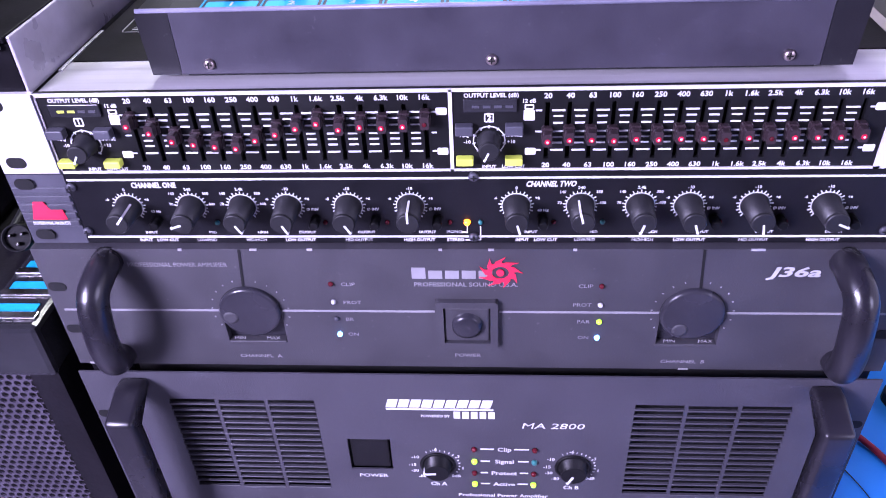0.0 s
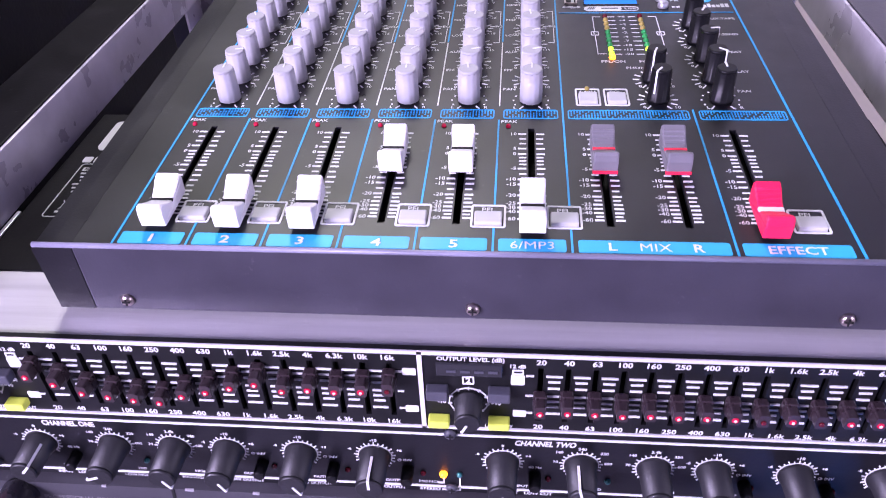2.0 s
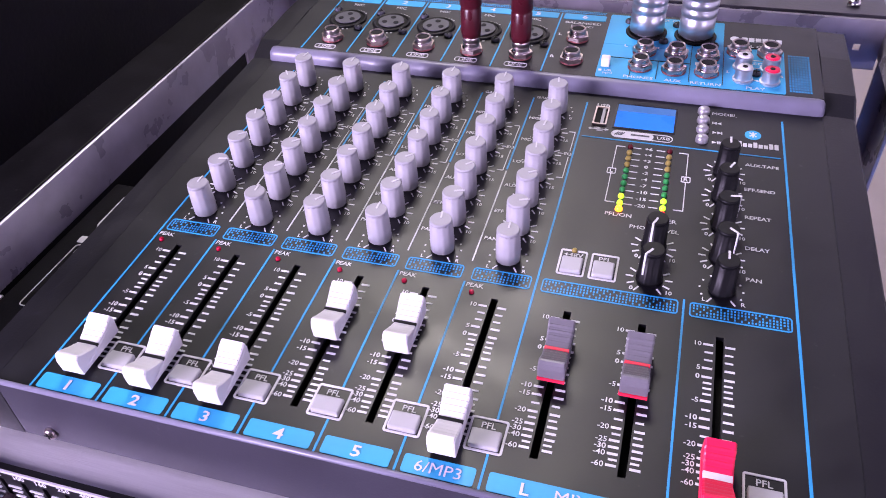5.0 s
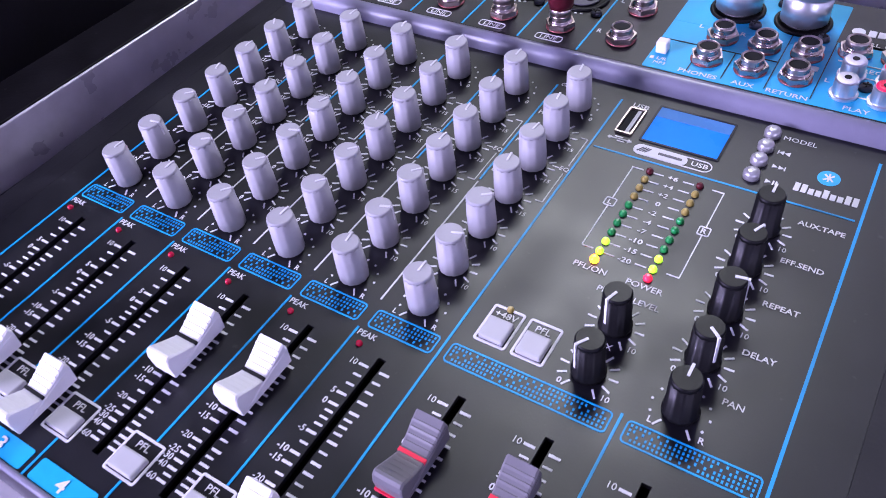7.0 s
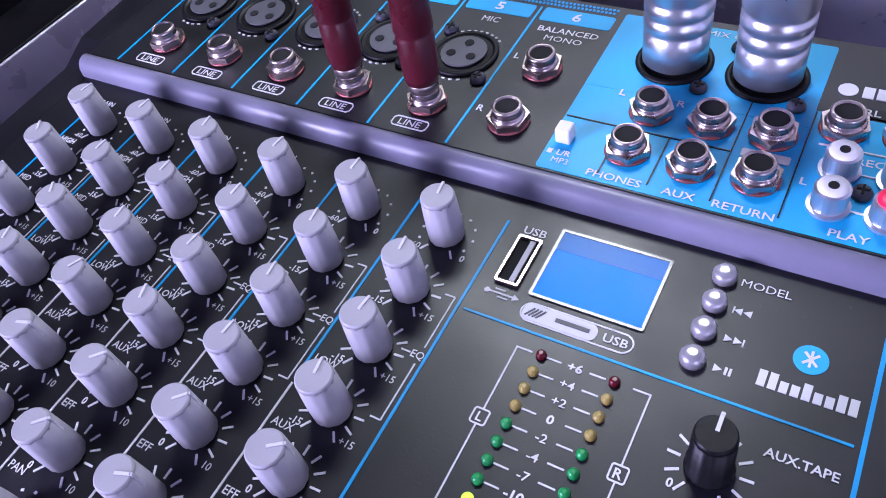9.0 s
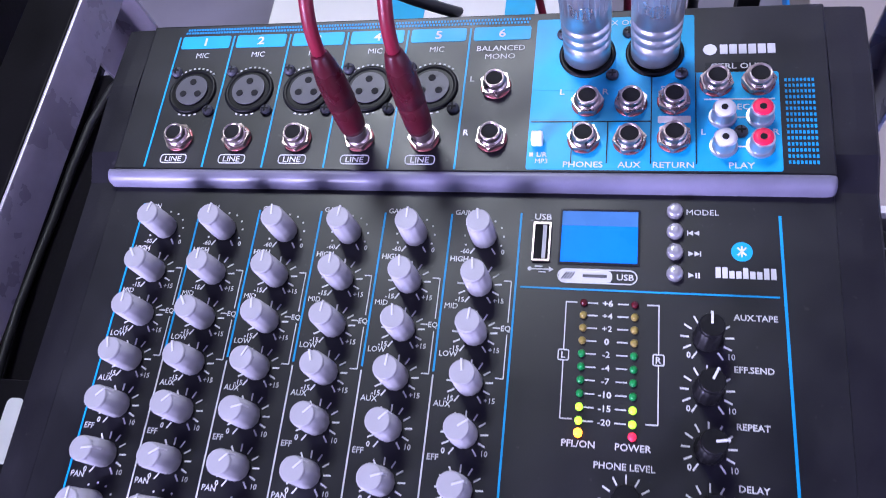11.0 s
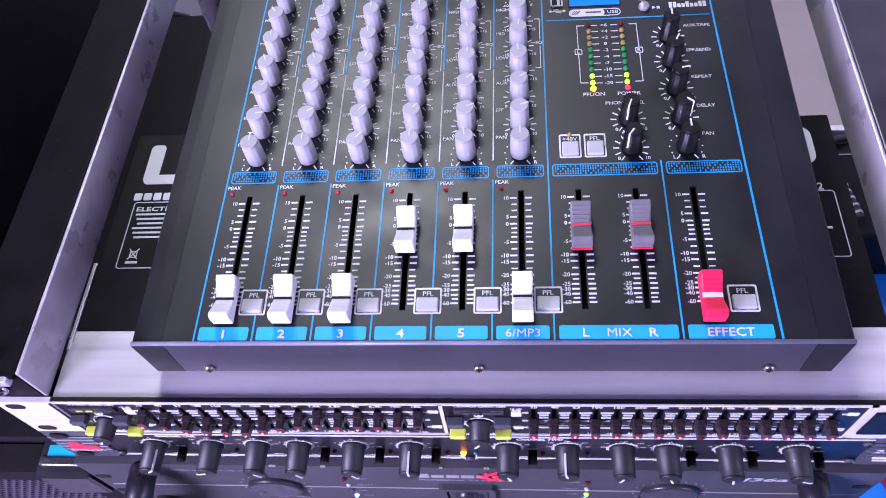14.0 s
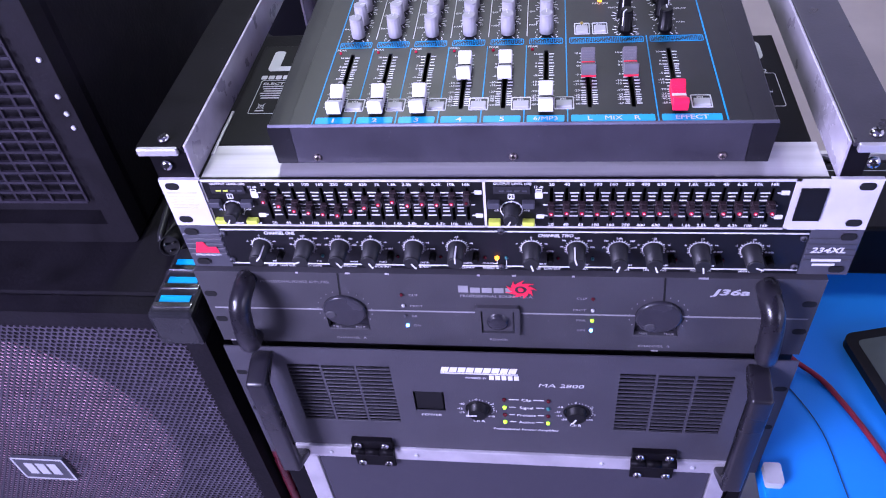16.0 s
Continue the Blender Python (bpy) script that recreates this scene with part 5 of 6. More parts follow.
for k, (x, y) in enumerate(zip(FADERS, (0.0372, 0.0372, 0.0372, 0.0748, 0.0748, 0.0372, 0.0755, 0.0755, 0.0368))):
    kind = "white" if k < 6 else "grey" if k < 8 else "red"
    at = DECK @ T((x, y, 0))
    f = part("fader_cap", CAPS[kind], None, mixer, {"white": "", "grey": "smoky grey fader cap with red line", "red": "bright red fader cap"}[kind], at)
    part("index_line", STRIPES[kind], None, f, "", at)
    part("stem", STEM, None, f, "", at)
    if kind == "grey":
        part("skirt", SKIRT, None, f, "", at)

# square buttons
def push_button(x0, x1, y0, y1, word, deep=False):
    bm = bmesh.new()
    ring(bm, x0, x1, y0, y1, 0.0010, 0.0008, -0.0001, INK + 0.0001, DECK)
    write(bm, word, 0.0034, (x0 + x1) / 2, y1 - 0.0030, INK, DECK, wide=1.05, fat=0.015)
    frame_ob = part("button_outline", bm, WHITEINK, mixer, "white outline and word")
    bm = box(bmesh.new(), x0 + 0.0014, x1 - 0.0014, y0 + 0.0012, y1 - 0.0056, -0.001, 0.0020, 0.0006, m=DECK)
    part("push_button", bm, BUTTON, mixer, "grey plastic push button")


for i in range(6):
    c = SEP[i + 1] - 0.0022
    push_button(c - 0.0066, c + 0.0066, 0.0315, 0.0452, "PFL")
push_button(0.1230, 0.1362, 0.0315, 0.0452, "PFL")
push_button(0.0500, 0.0613, 0.1204, 0.1356, "+48V")
push_button(0.0629, 0.0742, 0.1204, 0.1356, "PFL")
led(mixer, DECK @ T((0.0556, 0.1352, 0)), LED_OFFYEL, 0.0012)
for i in range(6):
    led(mixer, DECK @ T((SEP[i] + 0.0043, 0.1020, 0)), LED_DIMRED, 0.0011)
for k in range(10):
    y = 0.2147 - 0.00488 * k
    off = LED_OFFRED if k == 0 else LED_OFFYEL if k < 4 else LED_OFFGRN
    led(mixer, DECK @ T((0.0700, y, 0)), LED_GREEN if k >= 8 else off, 0.0014)
    led(mixer, DECK @ T((0.0886, y, 0)), LED_GREEN if k >= 8 else off, 0.0014)
led(mixer, DECK @ T((0.0700, 0.1665, 0)), LED_AMBER, 0.0016)
led(mixer, DECK @ T((0.0886, 0.1665, 0)), LED_RED, 0.0015)

# screen, usb socket, round keys
bm = bmesh.new()
ring(bm, 0.0592, 0.0899, 0.2300, 0.2532, 0.0006, 0.0008, -0.0001, 0.0005, DECK)
part("screen_frame", bm, SMOKE, mixer)
bm = box(bmesh.new(), 0.0598, 0.0893, 0.2306, 0.2526, -0.0002, 0.0002, m=DECK)
scr = part("screen", bm, LCD, mixer, "lit blue display")
bm = box(bmesh.new(), 0.0599, 0.0892, 0.2462, 0.2525, 0.0002, 0.0003, m=DECK)
part("screen_band", bm, LCDTOP, scr)
bm = bmesh.new()
ring(bm, 0.0490, 0.0560, 0.2306, 0.2470, 0.0005, 0.0007, -0.0001, 0.0012, DECK)
usb = part("usb_port", bm, COPPER, mixer, "metal usb socket")
bm = box(bmesh.new(), 0.0496, 0.0554, 0.2312, 0.2464, -0.0001, 0.0002, m=DECK)
part("usb_hollow", bm, VOID, usb)
bm = box(bmesh.new(), 0.0528, 0.0543, 0.2318, 0.2460, 0.0002, 0.0008, m=DECK)
part("usb_tongue", bm, BUTTON, usb)
KEY = data_of("round_key", lathe(bmesh.new(), [(0.0030, 0), (0.0030, 0.0008), (0.0030, 0.0016), (0.0029, 0.0023), (0.0025, 0.0029), (0.0018, 0.0033), (0.0009, 0.0035)], n=24), KEYGREY)
for y in (0.2528, 0.2444, 0.2360, 0.2274):
    part("round_key", KEY, None, mixer, "domed grey key", DECK @ T((0.1027, y, 0)))

# connector panel
bm = bmesh.new()
prism(bm, rounded(0.0444, 0.1404, 0.2672, 0.3115, 0.0010), -0.0001, INK, REAR)
prism(bm, rounded(0.0444, 0.1090, 0.3040, 0.3400, 0.0010), -0.0001, INK + 0.0001, REAR)
part("blue_field", bm, BLUE, mixer, "bright blue connector field")
for s in SEP[:6]:
    blue_line(s - W, s + W, 0.2672, 0.3370, REAR)
for i in range(6):
    part("number_tab", prism(bmesh.new(), rounded(SEP[i] + 0.0016, SEP[i + 1] - 0.0018, 0.3303, 0.3372, 0.0010), -0.0001, INK, REAR), BLUE, mixer)
bm = bmesh.new()
for k in range(120):
    i, j = k % 8, k // 8
    line(bm, 0.1424 + i * 0.0014, 0.1432 + i * 0.0014, 0.2705 + j * 0.0026, 0.2718 + j * 0.0026, REAR)
for k in range(118):
    for j in range(2):
        line(bm, -0.1240 + k * 0.0014 + 0.0007 * j, -0.1232 + k * 0.0014 + 0.0007 * j, 0.3388 + j * 0.0018, 0.3398 + j * 0.0018, REAR)
tagged(part("dotted_fill", bm, BLUELINE, mixer, "fine blue dotted pattern"), kind="stuff")
bm = bmesh.new()
for x in (0.0620, 0.0758, 0.0925):
    line(bm, x - 0.0002, x + 0.0002, 0.2700, 0.2890 if x < 0.09 else 0.3100, REAR, 0.0005)
line(bm, 0.0450, 0.0925, 0.2888, 0.2892, REAR, 0.0005)
line(bm, 0.1092, 0.1096, 0.2700, 0.3110, REAR, 0.0005)
prism(bm, rounded(0.1130, 0.1370, 0.3125, 0.3160, 0.0006), 0.0003, 0.0005, REAR)
tagged(part("dark_lines", bm, XOBLACK, mixer, "dark divider lines"), kind="stuff")
bm = bmesh.new()
for i, x in enumerate(COL):
    write(bm, str(i + 1), 0.0058, x, 0.3338, INK + 0.0002, REAR, wide=1.2, fat=0.015)
    if i < 5:
        write(bm, "MIC", 0.0040, x, 0.3262, INK, REAR, fat=0.01)
        write(bm, "LINE", 0.0037, x - 0.0008, 0.2712, INK, REAR, wide=1.1, fat=0.012)
        ring(bm, x - 0.0072, x + 0.0056, 0.2690, 0.2735, 0.0016, 0.0004, -0.0001, INK, REAR)
        for k in range(9):
            a = radians(-40 + 10 * k)
            box(bm, -0.0005, 0.0005, 0.0124, 0.0132, -0.0001, INK, m=REAR @ T((x, 0.3060, 0)) @ Matrix.Rotation(-a, 4, "Z"))
            if k % 2:
                box(bm, -0.0006, 0.0006, 0.0122, 0.0128, -0.0001, INK, m=REAR @ T((x, 0.3060, 0)) @ Matrix.Rotation(math.pi - a * 0.6, 4, "Z"))
write(bm, "BALANCED", 0.0038, 0.0295, 0.3260, INK, REAR, wide=1.1, fat=0.01)
write(bm, "MONO", 0.0038, 0.0295, 0.3218, INK, REAR, wide=1.1, fat=0.01)
write(bm, "L", 0.0038, 0.0185, 0.3105, INK, REAR, fat=0.01)
write(bm, "R", 0.0038, 0.0185, 0.2842, INK, REAR, fat=0.01)
for w, x, y in (("PHONES", 0.0668, 0.2694), ("AUX", 0.0845, 0.2694), ("RETURN", 0.1010, 0.2694), ("PLAY", 0.1258, 0.2694), ("L", 0.0570, 0.3030), ("R", 0.0745, 0.3030), ("MIX OUT", 0.0800, 0.3370), ("SEND", 0.1010, 0.3040), ("L", 0.1122, 0.2840), ("R", 0.1385, 0.2840), ("REC", 0.1258, 0.2952), ("CTRL OUT", 0.1250, 0.3142)):
    write(bm, w, 0.0036, x, y, 0.0006, REAR, wide=1.15, fat=0.01)
write(bm, "L/R", 0.0030, 0.0505, 0.2738, 0.0006, REAR, fat=0.015)
write(bm, "MP3", 0.0030, 0.0505, 0.2708, 0.0006, REAR, fat=0.015)
line(bm, 0.0455, 0.0470, 0.2730, 0.2746, REAR, 0.0006)
line(bm, 0.1125, 0.1385, 0.2985, 0.2990, REAR, 0.0006)
for y in (0.2905, 0.2776):
    line(bm, 0.1235, 0.1285, y - 0.0002, y + 0.0002, REAR, 0.0006)
prism(bm, rounded(0.0950, 0.1075, 0.2882, 0.2912, 0.0005), 0.0003, 0.0006, REAR)
# plain bars for the maker's name
lathe(bm, [(0.0026, 0), (0.0026, INK)], REAR @ T((0.1150, 0.3225, 0)), 20)
for i in range(6):
    line(bm, 0.1188 + i * 0.0036, 0.1217 + i * 0.0036, 0.3203, 0.3248, REAR)
tagged(part("print", bm, WHITEINK, mixer, "white connector names and plain bars"), kind="stuff")

JN = bmesh.new()
prism(JN, [(0.0066 * math.cos(math.pi * k / 3), 0.0066 * math.sin(math.pi * k / 3)) for k in range(6)], 0.0006, 0.0028)
lathe(JN, [(0.0056, 0.0026), (0.0048, 0.0032), (0.0046, 0.0036), (0.0043, 0.0037), (0.0046, 0.0041), (0.0043, 0.0044), (0.0046, 0.0047), (0.0043, 0.0050), (0.0045, 0.0054), (0.0045, 0.0062), (0.0040, 0.0066), (0.0036, 0.0066), (0.0036, 0.0058)], n=28)
JN = data_of("jack_socket", JN, COPPER)
JW = data_of("washer", lathe(bmesh.new(), [(0.0064, 0.0), (0.0064, 0.0005), (0.0060, 0.0007)], n=28), WASHER)
JH = data_of("jack_hole", lathe(bmesh.new(), [(0.0035, 0.0056), (0.0035, 0.0060)], n=20), VOID)
jacks = [(x, 0.2812) for x in COL] + [(0.0291, 0.3065), (0.0674, 0.2977), (0.0845, 0.2974), (0.1010, 0.2982), (0.0666, 0.2807), (0.0843, 0.2801), (0.1011, 0.2811), (0.1171, 0.3063), (0.1328, 0.3067)]
for i, (x, y) in enumerate(jacks):
    at = REAR @ T((x, y, 0.0003)) @ Matrix.Rotation(0.3 * i, 4, "Z")
    j = part("jack_socket", JN, None, mixer, "", at)
    part("jack_hole", JH, None, j, "", at)
    part("washer", JW, None, j, "", at)
XR = bmesh.new()
lathe(XR, [(0.0116, 0), (0.0116, 0.0006), (0.0110, 0.0010), (0.0100, 0.0010), (0.0096, 0.0004)], n=36)
XR = data_of("xlr_socket", XR, BLACKKNOB)
XI = data_of("xlr_insert", lathe(bmesh.new(), [(0.0078, 0.0008), (0.0078, 0.0014)], n=28), INSERT)
XP = bmesh.new()
for a in (90, 210, 330):
    lathe(XP, [(0.0016, 0.0013), (0.0016, 0.0017)], T((0.0042 * math.cos(radians(a)), 0.0042 * math.sin(radians(a)), 0)), 12)
XP = data_of("xlr_pin_hole", XP, VOID)
for i, x in enumerate(COL[:5] + [0.0663, 0.0934]):
    y = 0.3062 if i < 5 else 0.3213
    at = REAR @ T((x, y, 0.0003))
    s = part("xlr_socket", XR, None, mixer, "", at)
    part("xlr_insert", XI, None, s, "", at)
    part("xlr_pin_hole", XP, None, s, "", at)
    for dx, dy in ((-0.0105, 0.0105), (0.0105, -0.0105)):
        lathe_at = REAR @ T((x + dx, y + dy, 0.0003))
        screw(mixer, lathe_at, True, "small dark screw")
for x, y, mt in ((0.1192, 0.2905, WHITECAP), (0.1329, 0.2906, REDCAP), (0.1193, 0.2776, WHITECAP), (0.1326, 0.2776, REDCAP)):
    at = REAR @ T((x, y, 0.0003))
    r = part("rca_socket", lathe(bmesh.new(), [(0.0052, 0), (0.0052, 0.0010), (0.0043, 0.0012), (0.0043, 0.0068), (0.0038, 0.0072)], n=28, smooth=False), SILVER, mixer, "nickel phono socket", at)
    part("rca_core", lathe(bmesh.new(), [(0.0038, 0.0066), (0.0036, 0.0077), (0.0018, 0.0077)], n=22), mt, r, "", at)
    part("rca_hole", lathe(bmesh.new(), [(0.0013, 0.0077), (0.0013, 0.0079)], n=12), VOID, r, "", at)
screw(mixer, REAR @ T((0.1258, 0.2840, 0.0003)), True, "small dark screw")
bm = box(bmesh.new(), 0.0461, 0.0507, 0.2775, 0.2822, 0.0, 0.0052, 0.0006, m=REAR)
part("square_key", bm, WHITECAP, mixer, "white square key")

# the deck's layout narrows slightly towards the back
def taper(x, y):
    return 0.0087 + (x - 0.0087) * (1 - 0.006 * max(0.0, min(1.0, (y - 0.0175) / 0.2325)))


BODY = ("deck", "inner_tray", "front_panel", "side_cheek", "rear_block", "ledge", "bottom_plate")
for ob in mixer.children_recursive:
    if ob.name.split(".")[0] in BODY:
        continue
    base = PLACE[ob]
    if (base.translation - PLACE[mixer].translation).length < 1e-6:
        o = base.translation
        for v in ob.data.vertices:
            if v.co.y + o.y < 0.262:
                v.co.x = taper(v.co.x + o.x, v.co.y + o.y) - o.x
    elif ob.parent == mixer and base.translation.y < 0.262:
        ob.location.x += taper(base.translation.x, base.translation.y) - base.translation.x

# ---- plugs in the console ----
for k, x in enumerate((COL[3], COL[4])):
    base = REAR @ Vector((x, 0.2812, 0.0064))
    p = thing("jack_plug", base, "dark red quarter-inch jack plug with red cable", "plug", "jack plugs in the console")
    lean = T(base) @ Matrix.Rotation(radians(-3), 4, "X")
    part("tip", lathe(bmesh.new(), [(0.0048, 0), (0.0048, 0.003), (0.0044, 0.0034)], n=24), COPPER, p, "", lean)
    part("sleeve", lathe(bmesh.new(), [(0.0052, 0.0032), (0.0056, 0.006), (0.0058, 0.0190), (0.0055, 0.0195), (0.0055, 0.0205), (0.0060, 0.0210), (0.0057, 0.034), (0.0046, 0.042), (0.0034, 0.0475), (0.0026, 0.0485)], n=28), REDPLUG, p, "dark red translucent sleeve", lean)
    t0 = lean @ Vector((0, 0, 0.047))
    bm = tube(bmesh.new(), [t0, t0 + Vector((0.001, 0.006, 0.02)), t0 + Vector((0.004, 0.035, 0.05)), t0 + Vector((0.008, 0.10, 0.055)), t0 + Vector((0.01 + 0.03 * k, 0.17, -0.01)), t0 + Vector((0.05 + 0.03 * k, 0.20, -0.20)), t0 + Vector((0.06, 0.21, -0.50))], 0.0026, 10)
    part("cable", bm, REDCABLE, p, "dark red cable")
for k, x in enumerate((0.0663, 0.0934)):
    base = REAR @ Vector((x, 0.3213, 0.0022))
    p = thing("microphone_plug", base, "satin silver three-pin plug with black boot", "plug", "silver plugs in the console")
    at = T(base) @ Matrix.Rotation(radians(-2), 4, "X")
    part("barrel", lathe(bmesh.new(), [(0.0096, 0), (0.0096, 0.0100), (0.0092, 0.0104), (0.0092, 0.0116), (0.0098, 0.012), (0.0098, 0.0150), (0.0093, 0.0154), (0.0093, 0.0166), (0.0099, 0.0170), (0.0099, 0.0200), (0.0094, 0.0204), (0.0094, 0.0216), (0.0100, 0.0222), (0.0100, 0.0420), (0.0090, 0.0440)], n=40), SILVER, p, "ringed satin silver barrel", at)
    part("knurl", lathe(bmesh.new(), [(0.0102, 0.0300), (0.0102, 0.0400)], n=60, flute=30, depth=0.0005, smooth=False), SILVER, p, "knurled collar", at)
    part("boot", lathe(bmesh.new(), [(0.0080, 0.0440), (0.0076, 0.055), (0.0050, 0.068), (0.0040, 0.076)], n=28), BLACKCABLE, p, "black rubber boot", at)
    t0 = at @ Vector((0, 0, 0.075))
    bm = tube(bmesh.new(), [t0, t0 + Vector((0, 0.01, 0.025)), t0 + Vector((0.005, 0.06, 0.05)), t0 + Vector((0.02, 0.12, 0.02)), t0 + Vector((0.03, 0.16, -0.15)), t0 + Vector((0.03, 0.17, -0.5))], 0.0035, 10)
    part("cable", bm, REDCABLE if k == 0 else BLACKCABLE, p)

# ---- loudspeakers ----
def grid(bm, x0, x1, z0, z1, y, px, pz, w, d):
    n = int((x1 - x0) / px)
    for i in range(n + 1):
        x = x0 + (x1 - x0) * i / n
        box(bm, x - w / 2, x + w / 2, y, y + d, z0, z1)
    n = int((z1 - z0) / pz)
    for i in range(n + 1):
        z = z0 + (z1 - z0) * i / n
        box(bm, x0, x1, y - 0.0004, y + d * 0.8, z - w / 2, z + w / 2)


def perforated(x0, x1, z0, z1, y, p, r, d):
    """A steel sheet with staggered round holes, as vertices and faces."""
    vs, fs = [], []
    hexa = []
    for k in range(6):
        a, b = radians(60 * k + 30), radians(60 * k + 90)
        ax, az, bx, bz = math.cos(a), math.sin(a), math.cos(b), math.sin(b)
        hexa += [(ax, az), ((ax + bx) / 2, (az + bz) / 2)]
    R6 = p / math.sqrt(3)
    for j in range(int((z1 - z0) / (p * 0.866)) + 1):
        for i in range(int((x1 - x0) / p)):
            cx, cz, o = x0 + (i + 0.5 * (j % 2) + 0.5) * p, z0 + j * p * 0.866, len(vs)
            vs += [(cx + R6 * a, y, cz + R6 * b) for a, b in hexa]
            ins = [(cx + r * math.cos(radians(30 * k + 30)), cz + r * math.sin(radians(30 * k + 30))) for k in range(12)]
            vs += [(a, y, b) for a, b in ins] + [(a, y + d, b) for a, b in ins]
            for k in range(12):
                q = (k + 1) % 12
                fs += [(o + k, o + q, o + 12 + q, o + 12 + k), (o + 12 + k, o + 12 + q, o + 24 + q, o + 24 + k)]
    return vs, fs


low_spk = thing("loudspeaker", (-0.57, 0.25, 0.0), "large black floor loudspeaker with perforated grille", "loudspeaker", "stacked loudspeakers")
bm = bmesh.new()
box(bm, -0.870, -0.272, 0.030, 0.48, 0.0, 0.838, 0.006)
part("cabinet", bm, SPKBOX, low_spk, "black textured cabinet")
bm = bmesh.new()
ring(bm, -0.870, -0.272, 0.02, 0.838, 0.006, 0.020, 0.0, 0.020, T((0, 0.0305, 0)) @ FRONT)
part("front_frame", bm, SPKBOX, low_spk, "black frame round the grille")
sheet = bpy.data.meshes.new("grille")
points, faces = perforated(-0.852, -0.290, 0.30, 0.818, 0.012, 0.0064, 0.0024, 0.0014)
sheet.from_pydata(points, [], faces)
sheet.materials.append(GRILLE)
tagged(part("grille", sheet, None, low_spk, "perforated black steel grille", Matrix.Identity(4)), kind="stuff")
bm = box(bmesh.new(), -0.850, -0.292, 0.0285, 0.0298, 0.30, 0.816)
part("grille_cloth", bm, CLOTH, low_spk, "dark brown cloth")
bm = lathe(bmesh.new(), [(0.190, 0.0), (0.190, 0.0035), (0.182, 0.0045), (0.155, 0.0025), (0.08, 0.0015), (0.06, 0.004), (0.02, 0.006)], facing(-0.566, 0.0284, 0.598), 60)
part("woofer", bm, CONE, low_spk, "pale brown paper cone")
badge = part("badge", prism(bmesh.new(), rounded(-0.578, -0.513, 0.531, 0.577, 0.002), 0.0, 0.004, T((0, 0.0113, 0)) @ FRONT), XOEAR, low_spk, "grey badge with white bars")
bm = bmesh.new()
ring(bm, -0.578, -0.513, 0.531, 0.577, 0.002, 0.0022, 0.004, 0.0046, T((0, 0.0113, 0)) @ FRONT)
for i in range(3):
    box(bm, -0.566 + i * 0.0145, -0.555 + i * 0.0145, 0.0068, 0.0073, 0.543, 0.566)
part("badge_bars", bm, GREYINK, badge)
bm = bmesh.new()
box(bm, -0.312, -0.270, 0.006, 0.090, 0.800, 0.8425, 0.004)
cap = part("corner_guard", bm, SMOKE, low_spk, "shiny black corner guard")
for y in (0.014, 0.036, 0.058):
    bm = box(bmesh.new(), -0.309, -0.273, y, y + 0.006, 0.8425, 0.8445, 0.0008)
    part("rib", bm, CHROME, cap, "bright rib")
    bm = box(bmesh.new(), -0.305, -0.277, y + 0.0065, y + 0.0145, 0.8425, 0.8432)
    part("film", bm, BLUE, cap, "blue film under the ribs")
top_spk = thing("loudspeaker", (-0.65, 0.35, 0.845), "black loudspeaker with coarse mesh grille, stacked on another", "loudspeaker", "stacked loudspeakers")
bm = bmesh.new()
box(bm, -0.930, -0.353, 0.118, 0.60, 0.8385, 1.46, 0.008)
part("cabinet", bm, SPKBOX, top_spk, "black textured cabinet")
bm = bmesh.new()
ring(bm, -0.930, -0.353, 0.8385, 1.46, 0.008, 0.024, 0.0, 0.020, T((0, 0.1185, 0)) @ FRONT)
part("front_frame", bm, SPKBOX, top_spk, "black frame round the grille")
bm = bmesh.new()
grid(bm, -0.906, -0.390, 0.885, 1.436, 0.104, 0.0170, 0.0115, 0.0026, 0.003)
tagged(part("grille", bm, MESHBLACK, top_spk, "coarse black wire mesh"), kind="stuff")
for z in (0.974, 0.988, 1.005, 1.039, 1.10):
    part("rivet", RIVET, None, top_spk, "small bright rivet", facing(-0.361, 0.0985, z))

# cable connector hanging beside the rack
cc = thing("cable_connector", (-0.305, 0.075, 0.862), "black three-pin cable connector hanging beside the rack", "connector")
m = look((-0.305, 0.075, 0.862), (-0.20, -0.25, 1.05)) @ Matrix.Rotation(math.pi, 4, "X")
part("shell", lathe(bmesh.new(), [(0.0085, -0.035), (0.0095, 0.0), (0.0095, 0.012), (0.0085, 0.013), (0.0080, 0.010)], n=28), BLACKKNOB, cc, "black connector shell", m)
for a in (90, 210, 330):
    part("pin", lathe(bmesh.new(), [(0.0011, 0.009), (0.0011, 0.0135), (0.0006, 0.014)], n=10), CHROME, cc, "", m @ T((0.0042 * math.cos(radians(a)), 0.0042 * math.sin(radians(a)), 0)))
bm = tube(bmesh.new(), [m @ Vector((0, 0, -0.034)), m @ Vector((0, -0.01, -0.07)), (-0.33, 0.10, 0.848), (-0.35, 0.30, 0.845), (-0.33, 0.52, 0.80), (-0.30, 0.56, 0.4)], 0.0035, 10)
part("cable", bm, BLACKCABLE, cc)

bm = tube(bmesh.new(), [(-0.62, 0.62, 1.10), (-0.47, 0.64, 0.98), (-0.36, 0.64, 0.88), (-0.28, 0.63, 0.83), (-0.22, 0.63, 0.81), (-0.10, 0.64, 0.72), (0.0, 0.82, 0.45)], 0.006, 10)
single("thick_cable", bm, BLACKCABLE, "thick black cable hanging behind the rack", "cable")

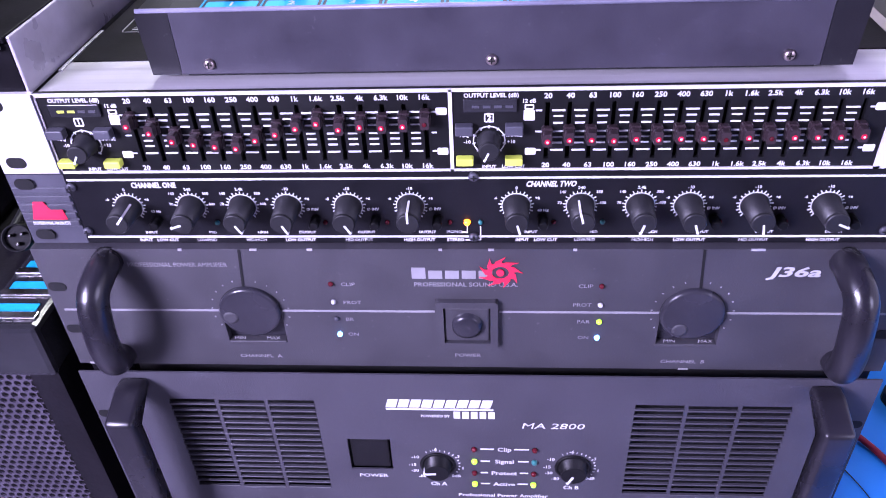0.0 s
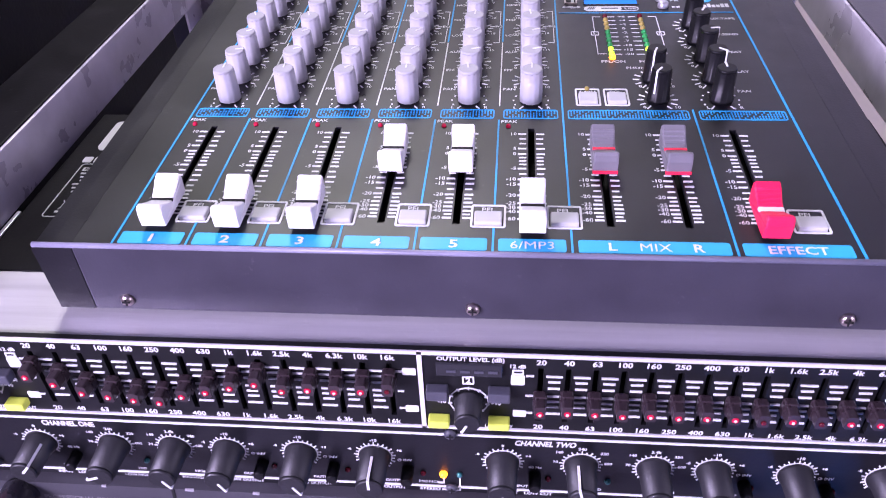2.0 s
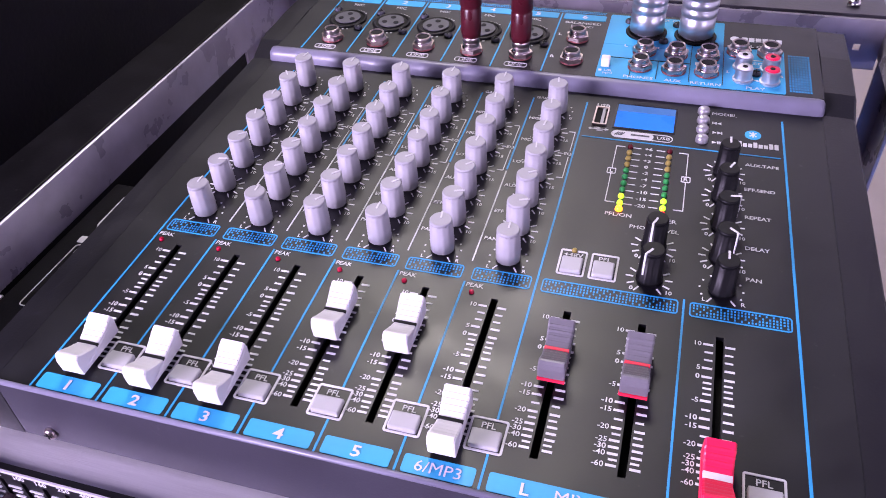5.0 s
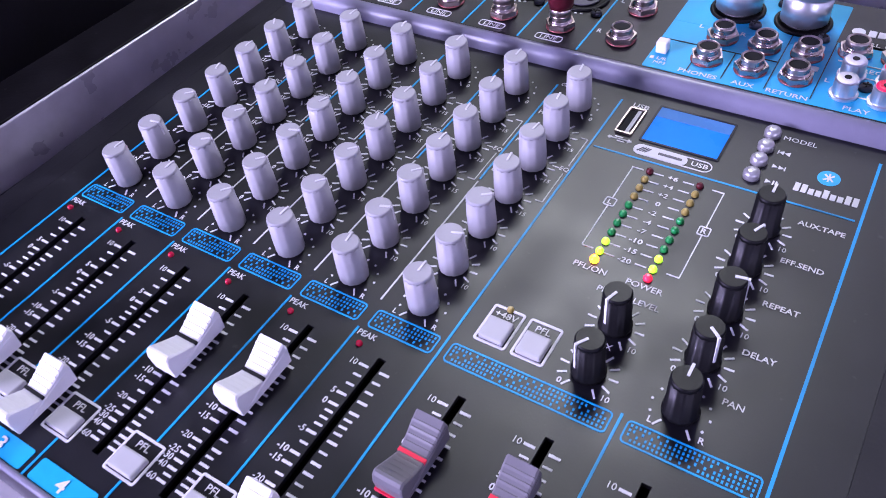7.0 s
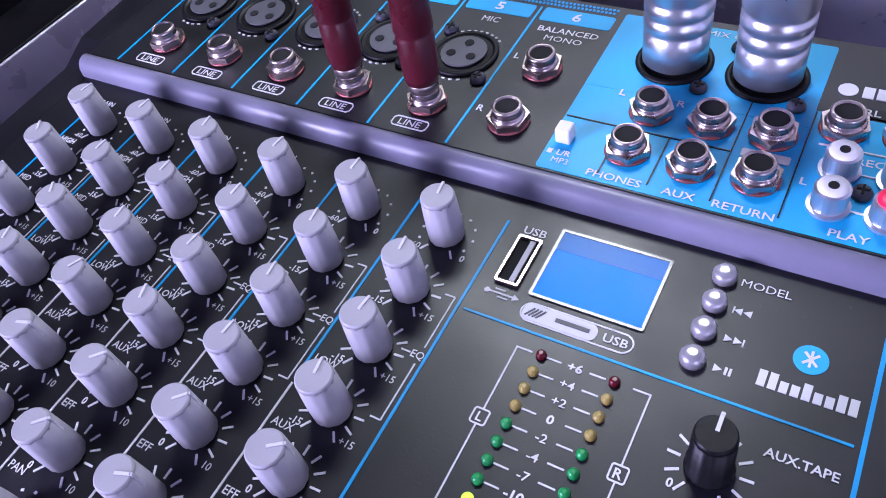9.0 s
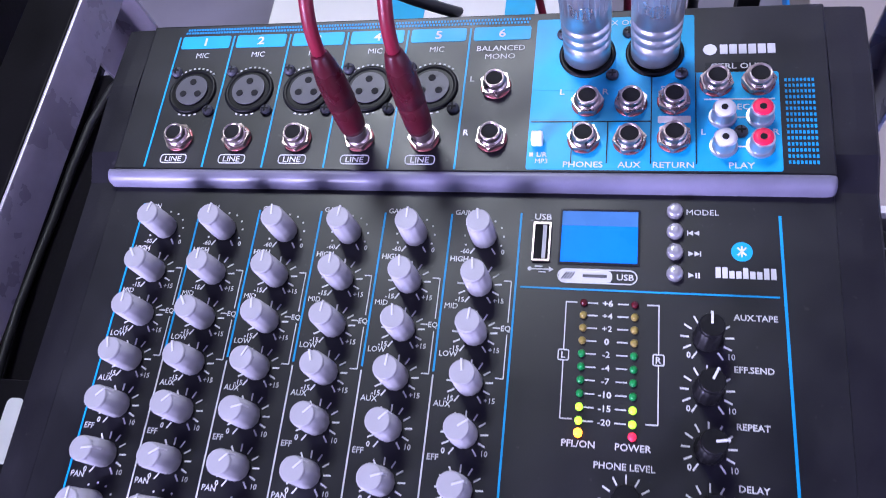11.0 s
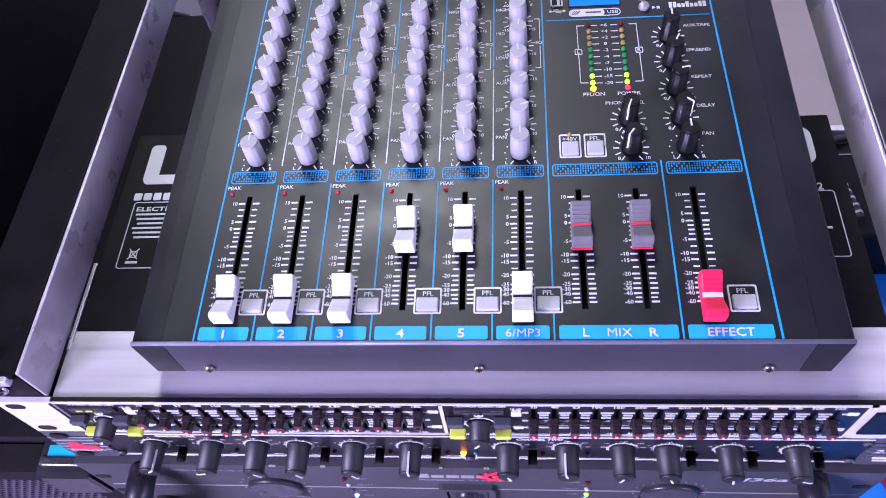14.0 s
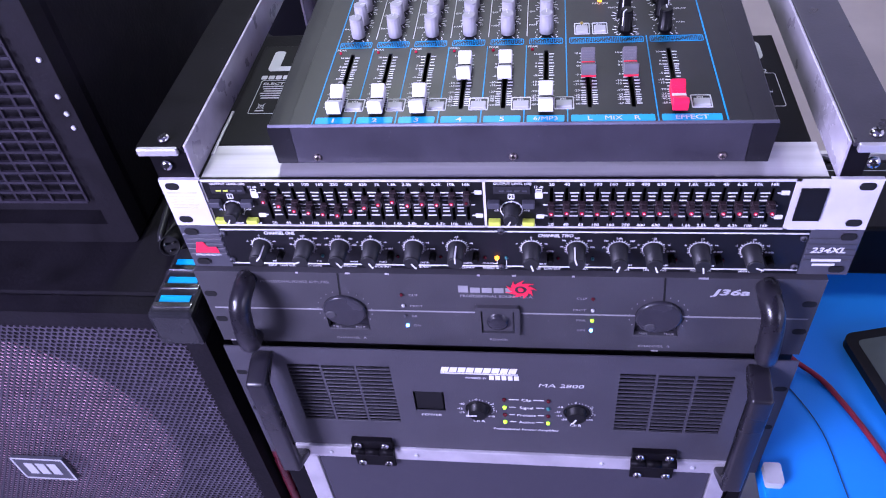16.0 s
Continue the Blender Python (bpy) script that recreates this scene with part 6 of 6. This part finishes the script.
# Added tube covering a bright gap; stands for an unidentified red patch.
bm = tube(bmesh.new(), [(-0.2605, 0.026, 0.10), (-0.2600, 0.024, 0.45), (-0.2600, 0.028, 0.60), (-0.2600, 0.050, 0.645), (-0.2600, 0.12, 0.66), (-0.2600, 0.30, 0.66)], 0.0070, 10)
single("red_hose", bm, REDPLUG, "dark red tube added to fill the gap between rack and loudspeaker", "cable")

# ---- blue table and what lies on it ----
table = thing("table", (0.75, 0.35, 0.0), "table covered with a bright blue cloth", "table")
bm = box(bmesh.new(), 0.2535, 1.45, -0.35, 1.25, 0.555, 0.58, 0.004)
part("tabletop", bm, TABLEBLUE, table, "bright blue smooth cover")
for x in (0.30, 1.40):
    for y in (-0.30, 1.20):
        part("leg", box(bmesh.new(), x - 0.02, x + 0.02, y - 0.02, y + 0.02, 0.0, 0.555, 0.003), RACKPAINT, table)
pad = thing("tablet", (0.50, 0.16, 0.58), "dark tablet with grey-green screen lying on the table", "tablet")
m = T((0.372, 0.205, 0.5805)) @ Matrix.Rotation(radians(-77), 4, "Z")
part("case", prism(bmesh.new(), rounded(0.0, 0.235, 0.0, 0.16, 0.012), 0.0, 0.011, m), BLACKKNOB, pad, "black rounded case")
part("screen", prism(bmesh.new(), rounded(0.012, 0.223, 0.012, 0.148, 0.006), 0.011, 0.0115, m), GREENPAD, pad, "grey-green glossy screen")
bm = tube(bmesh.new(), [(0.262, 0.30, 0.70), (0.275, 0.22, 0.655), (0.300, 0.175, 0.600), (0.345, 0.135, 0.5835), (0.385, 0.03, 0.5835), (0.41, -0.10, 0.5835), (0.45, -0.25, 0.5835)], 0.0031, 10)
single("red_cable", bm, REDCABLE, "dark red cable running across the blue table", "cable")
bm = tube(bmesh.new(), [(0.30, 0.14, 0.5812), (0.325, 0.08, 0.5812), (0.335, -0.02, 0.5812), (0.36, -0.20, 0.5812)], 0.0005, 6)
single("thin_wire", bm, BLACKCABLE, "thin dark wire lying on the blue table", "wire")
# Small white card of unknown kind, built as a thin rounded block.
bm = prism(bmesh.new(), rounded(0.2545, 0.272, 0.012, 0.036, 0.003), 0.5803, 0.590)
single("power_adaptor", bm, GREYINK, "small white card lying on the blue table", "adaptor")

dev = thing("wireless_receiver", (0.44, 0.37, 0.58), "black receiver box with white marks, at the back of the table", "receiver")
part("body", box(bmesh.new(), 0.2600, 0.640, 0.3100, 0.4350, 0.5803, 0.660, 0.004), BLACKKNOB, dev)
D = T((0, 0, 0.660))
for i in range(4):
    x = 0.361 + i * 0.055
    part("round_mark", lathe(bmesh.new(), [(0.0052, 0), (0.0052, 0.0006)], D @ T((x, 0.3940, 0)), 18), GREYINK, dev)
    part("bar_mark", prism(bmesh.new(), rounded(x - 0.0060, x + 0.0060, 0.3790, 0.3840, 0.0020), 0, 0.0004, D), GREYINK, dev)
part("edge_line", box(bmesh.new(), 0.280, 0.620, 0.4160, 0.4170, 0, 0.0003, m=D), GREYINK, dev)
plug = thing("striped_plug", (0.385, 0.350, 0.660), "black plug with a ribbed pale striped sleeve, lying on the receiver", "plug")
part("sleeve", tube(bmesh.new(), [(0.359, 0.376, 0.6680), (0.366, 0.350, 0.6680), (0.372, 0.326, 0.6680)], 0.0078, 14, 0.0050), BLACKCABLE, plug)
for i in range(5):
    at = T((0.3615 + 0.0022 * i, 0.3665 - 0.0085 * i, 0.6680)) @ Matrix.Rotation(radians(15), 4, "Z") @ Matrix.Rotation(radians(90), 4, "X")
    part("stripe", lathe(bmesh.new(), [(0.0081 - 0.0005 * i, -0.0013), (0.0083 - 0.0005 * i, 0.0), (0.0081 - 0.0005 * i, 0.0013)], n=20), GREYINK, plug, "pale ring", at)
part("cable", tube(bmesh.new(), [(0.359, 0.376, 0.6680), (0.356, 0.42, 0.672), (0.40, 0.4405, 0.655), (0.45, 0.4430, 0.5850), (0.62, 0.4435, 0.5840)], 0.0034, 10), BLACKCABLE, plug)
board = thing("carton", (0.44, 0.60, 0.58), "plain beige carton with a pale top edge, on the table", "box")
part("body", box(bmesh.new(), 0.256, 0.70, 0.4510, 1.24, 0.5803, 0.6600, 0.002), BEIGE, board)
part("edge_tape", box(bmesh.new(), 0.258, 0.698, 0.4495, 0.4570, 0.650, 0.6612, 0.0006), CARTON, board, "pale tape along the front edge")
bm = box(bmesh.new(), -0.30, 0.05, 0.64, 0.80, 0.0, 0.70, 0.003)
box_ob = thing("storage_box", (-0.12, 0.72, 0.0), "white and blue storage box behind the rack", "box")
part("body", bm, CARTON, box_ob)
for a, b in ((-0.165, -0.125), (-0.04, -0.01)):
    part("blue_panel", box(bmesh.new(), a, b, 0.6395, 0.80, 0.10, 0.7012), BLUE, box_ob, "blue printed panel")
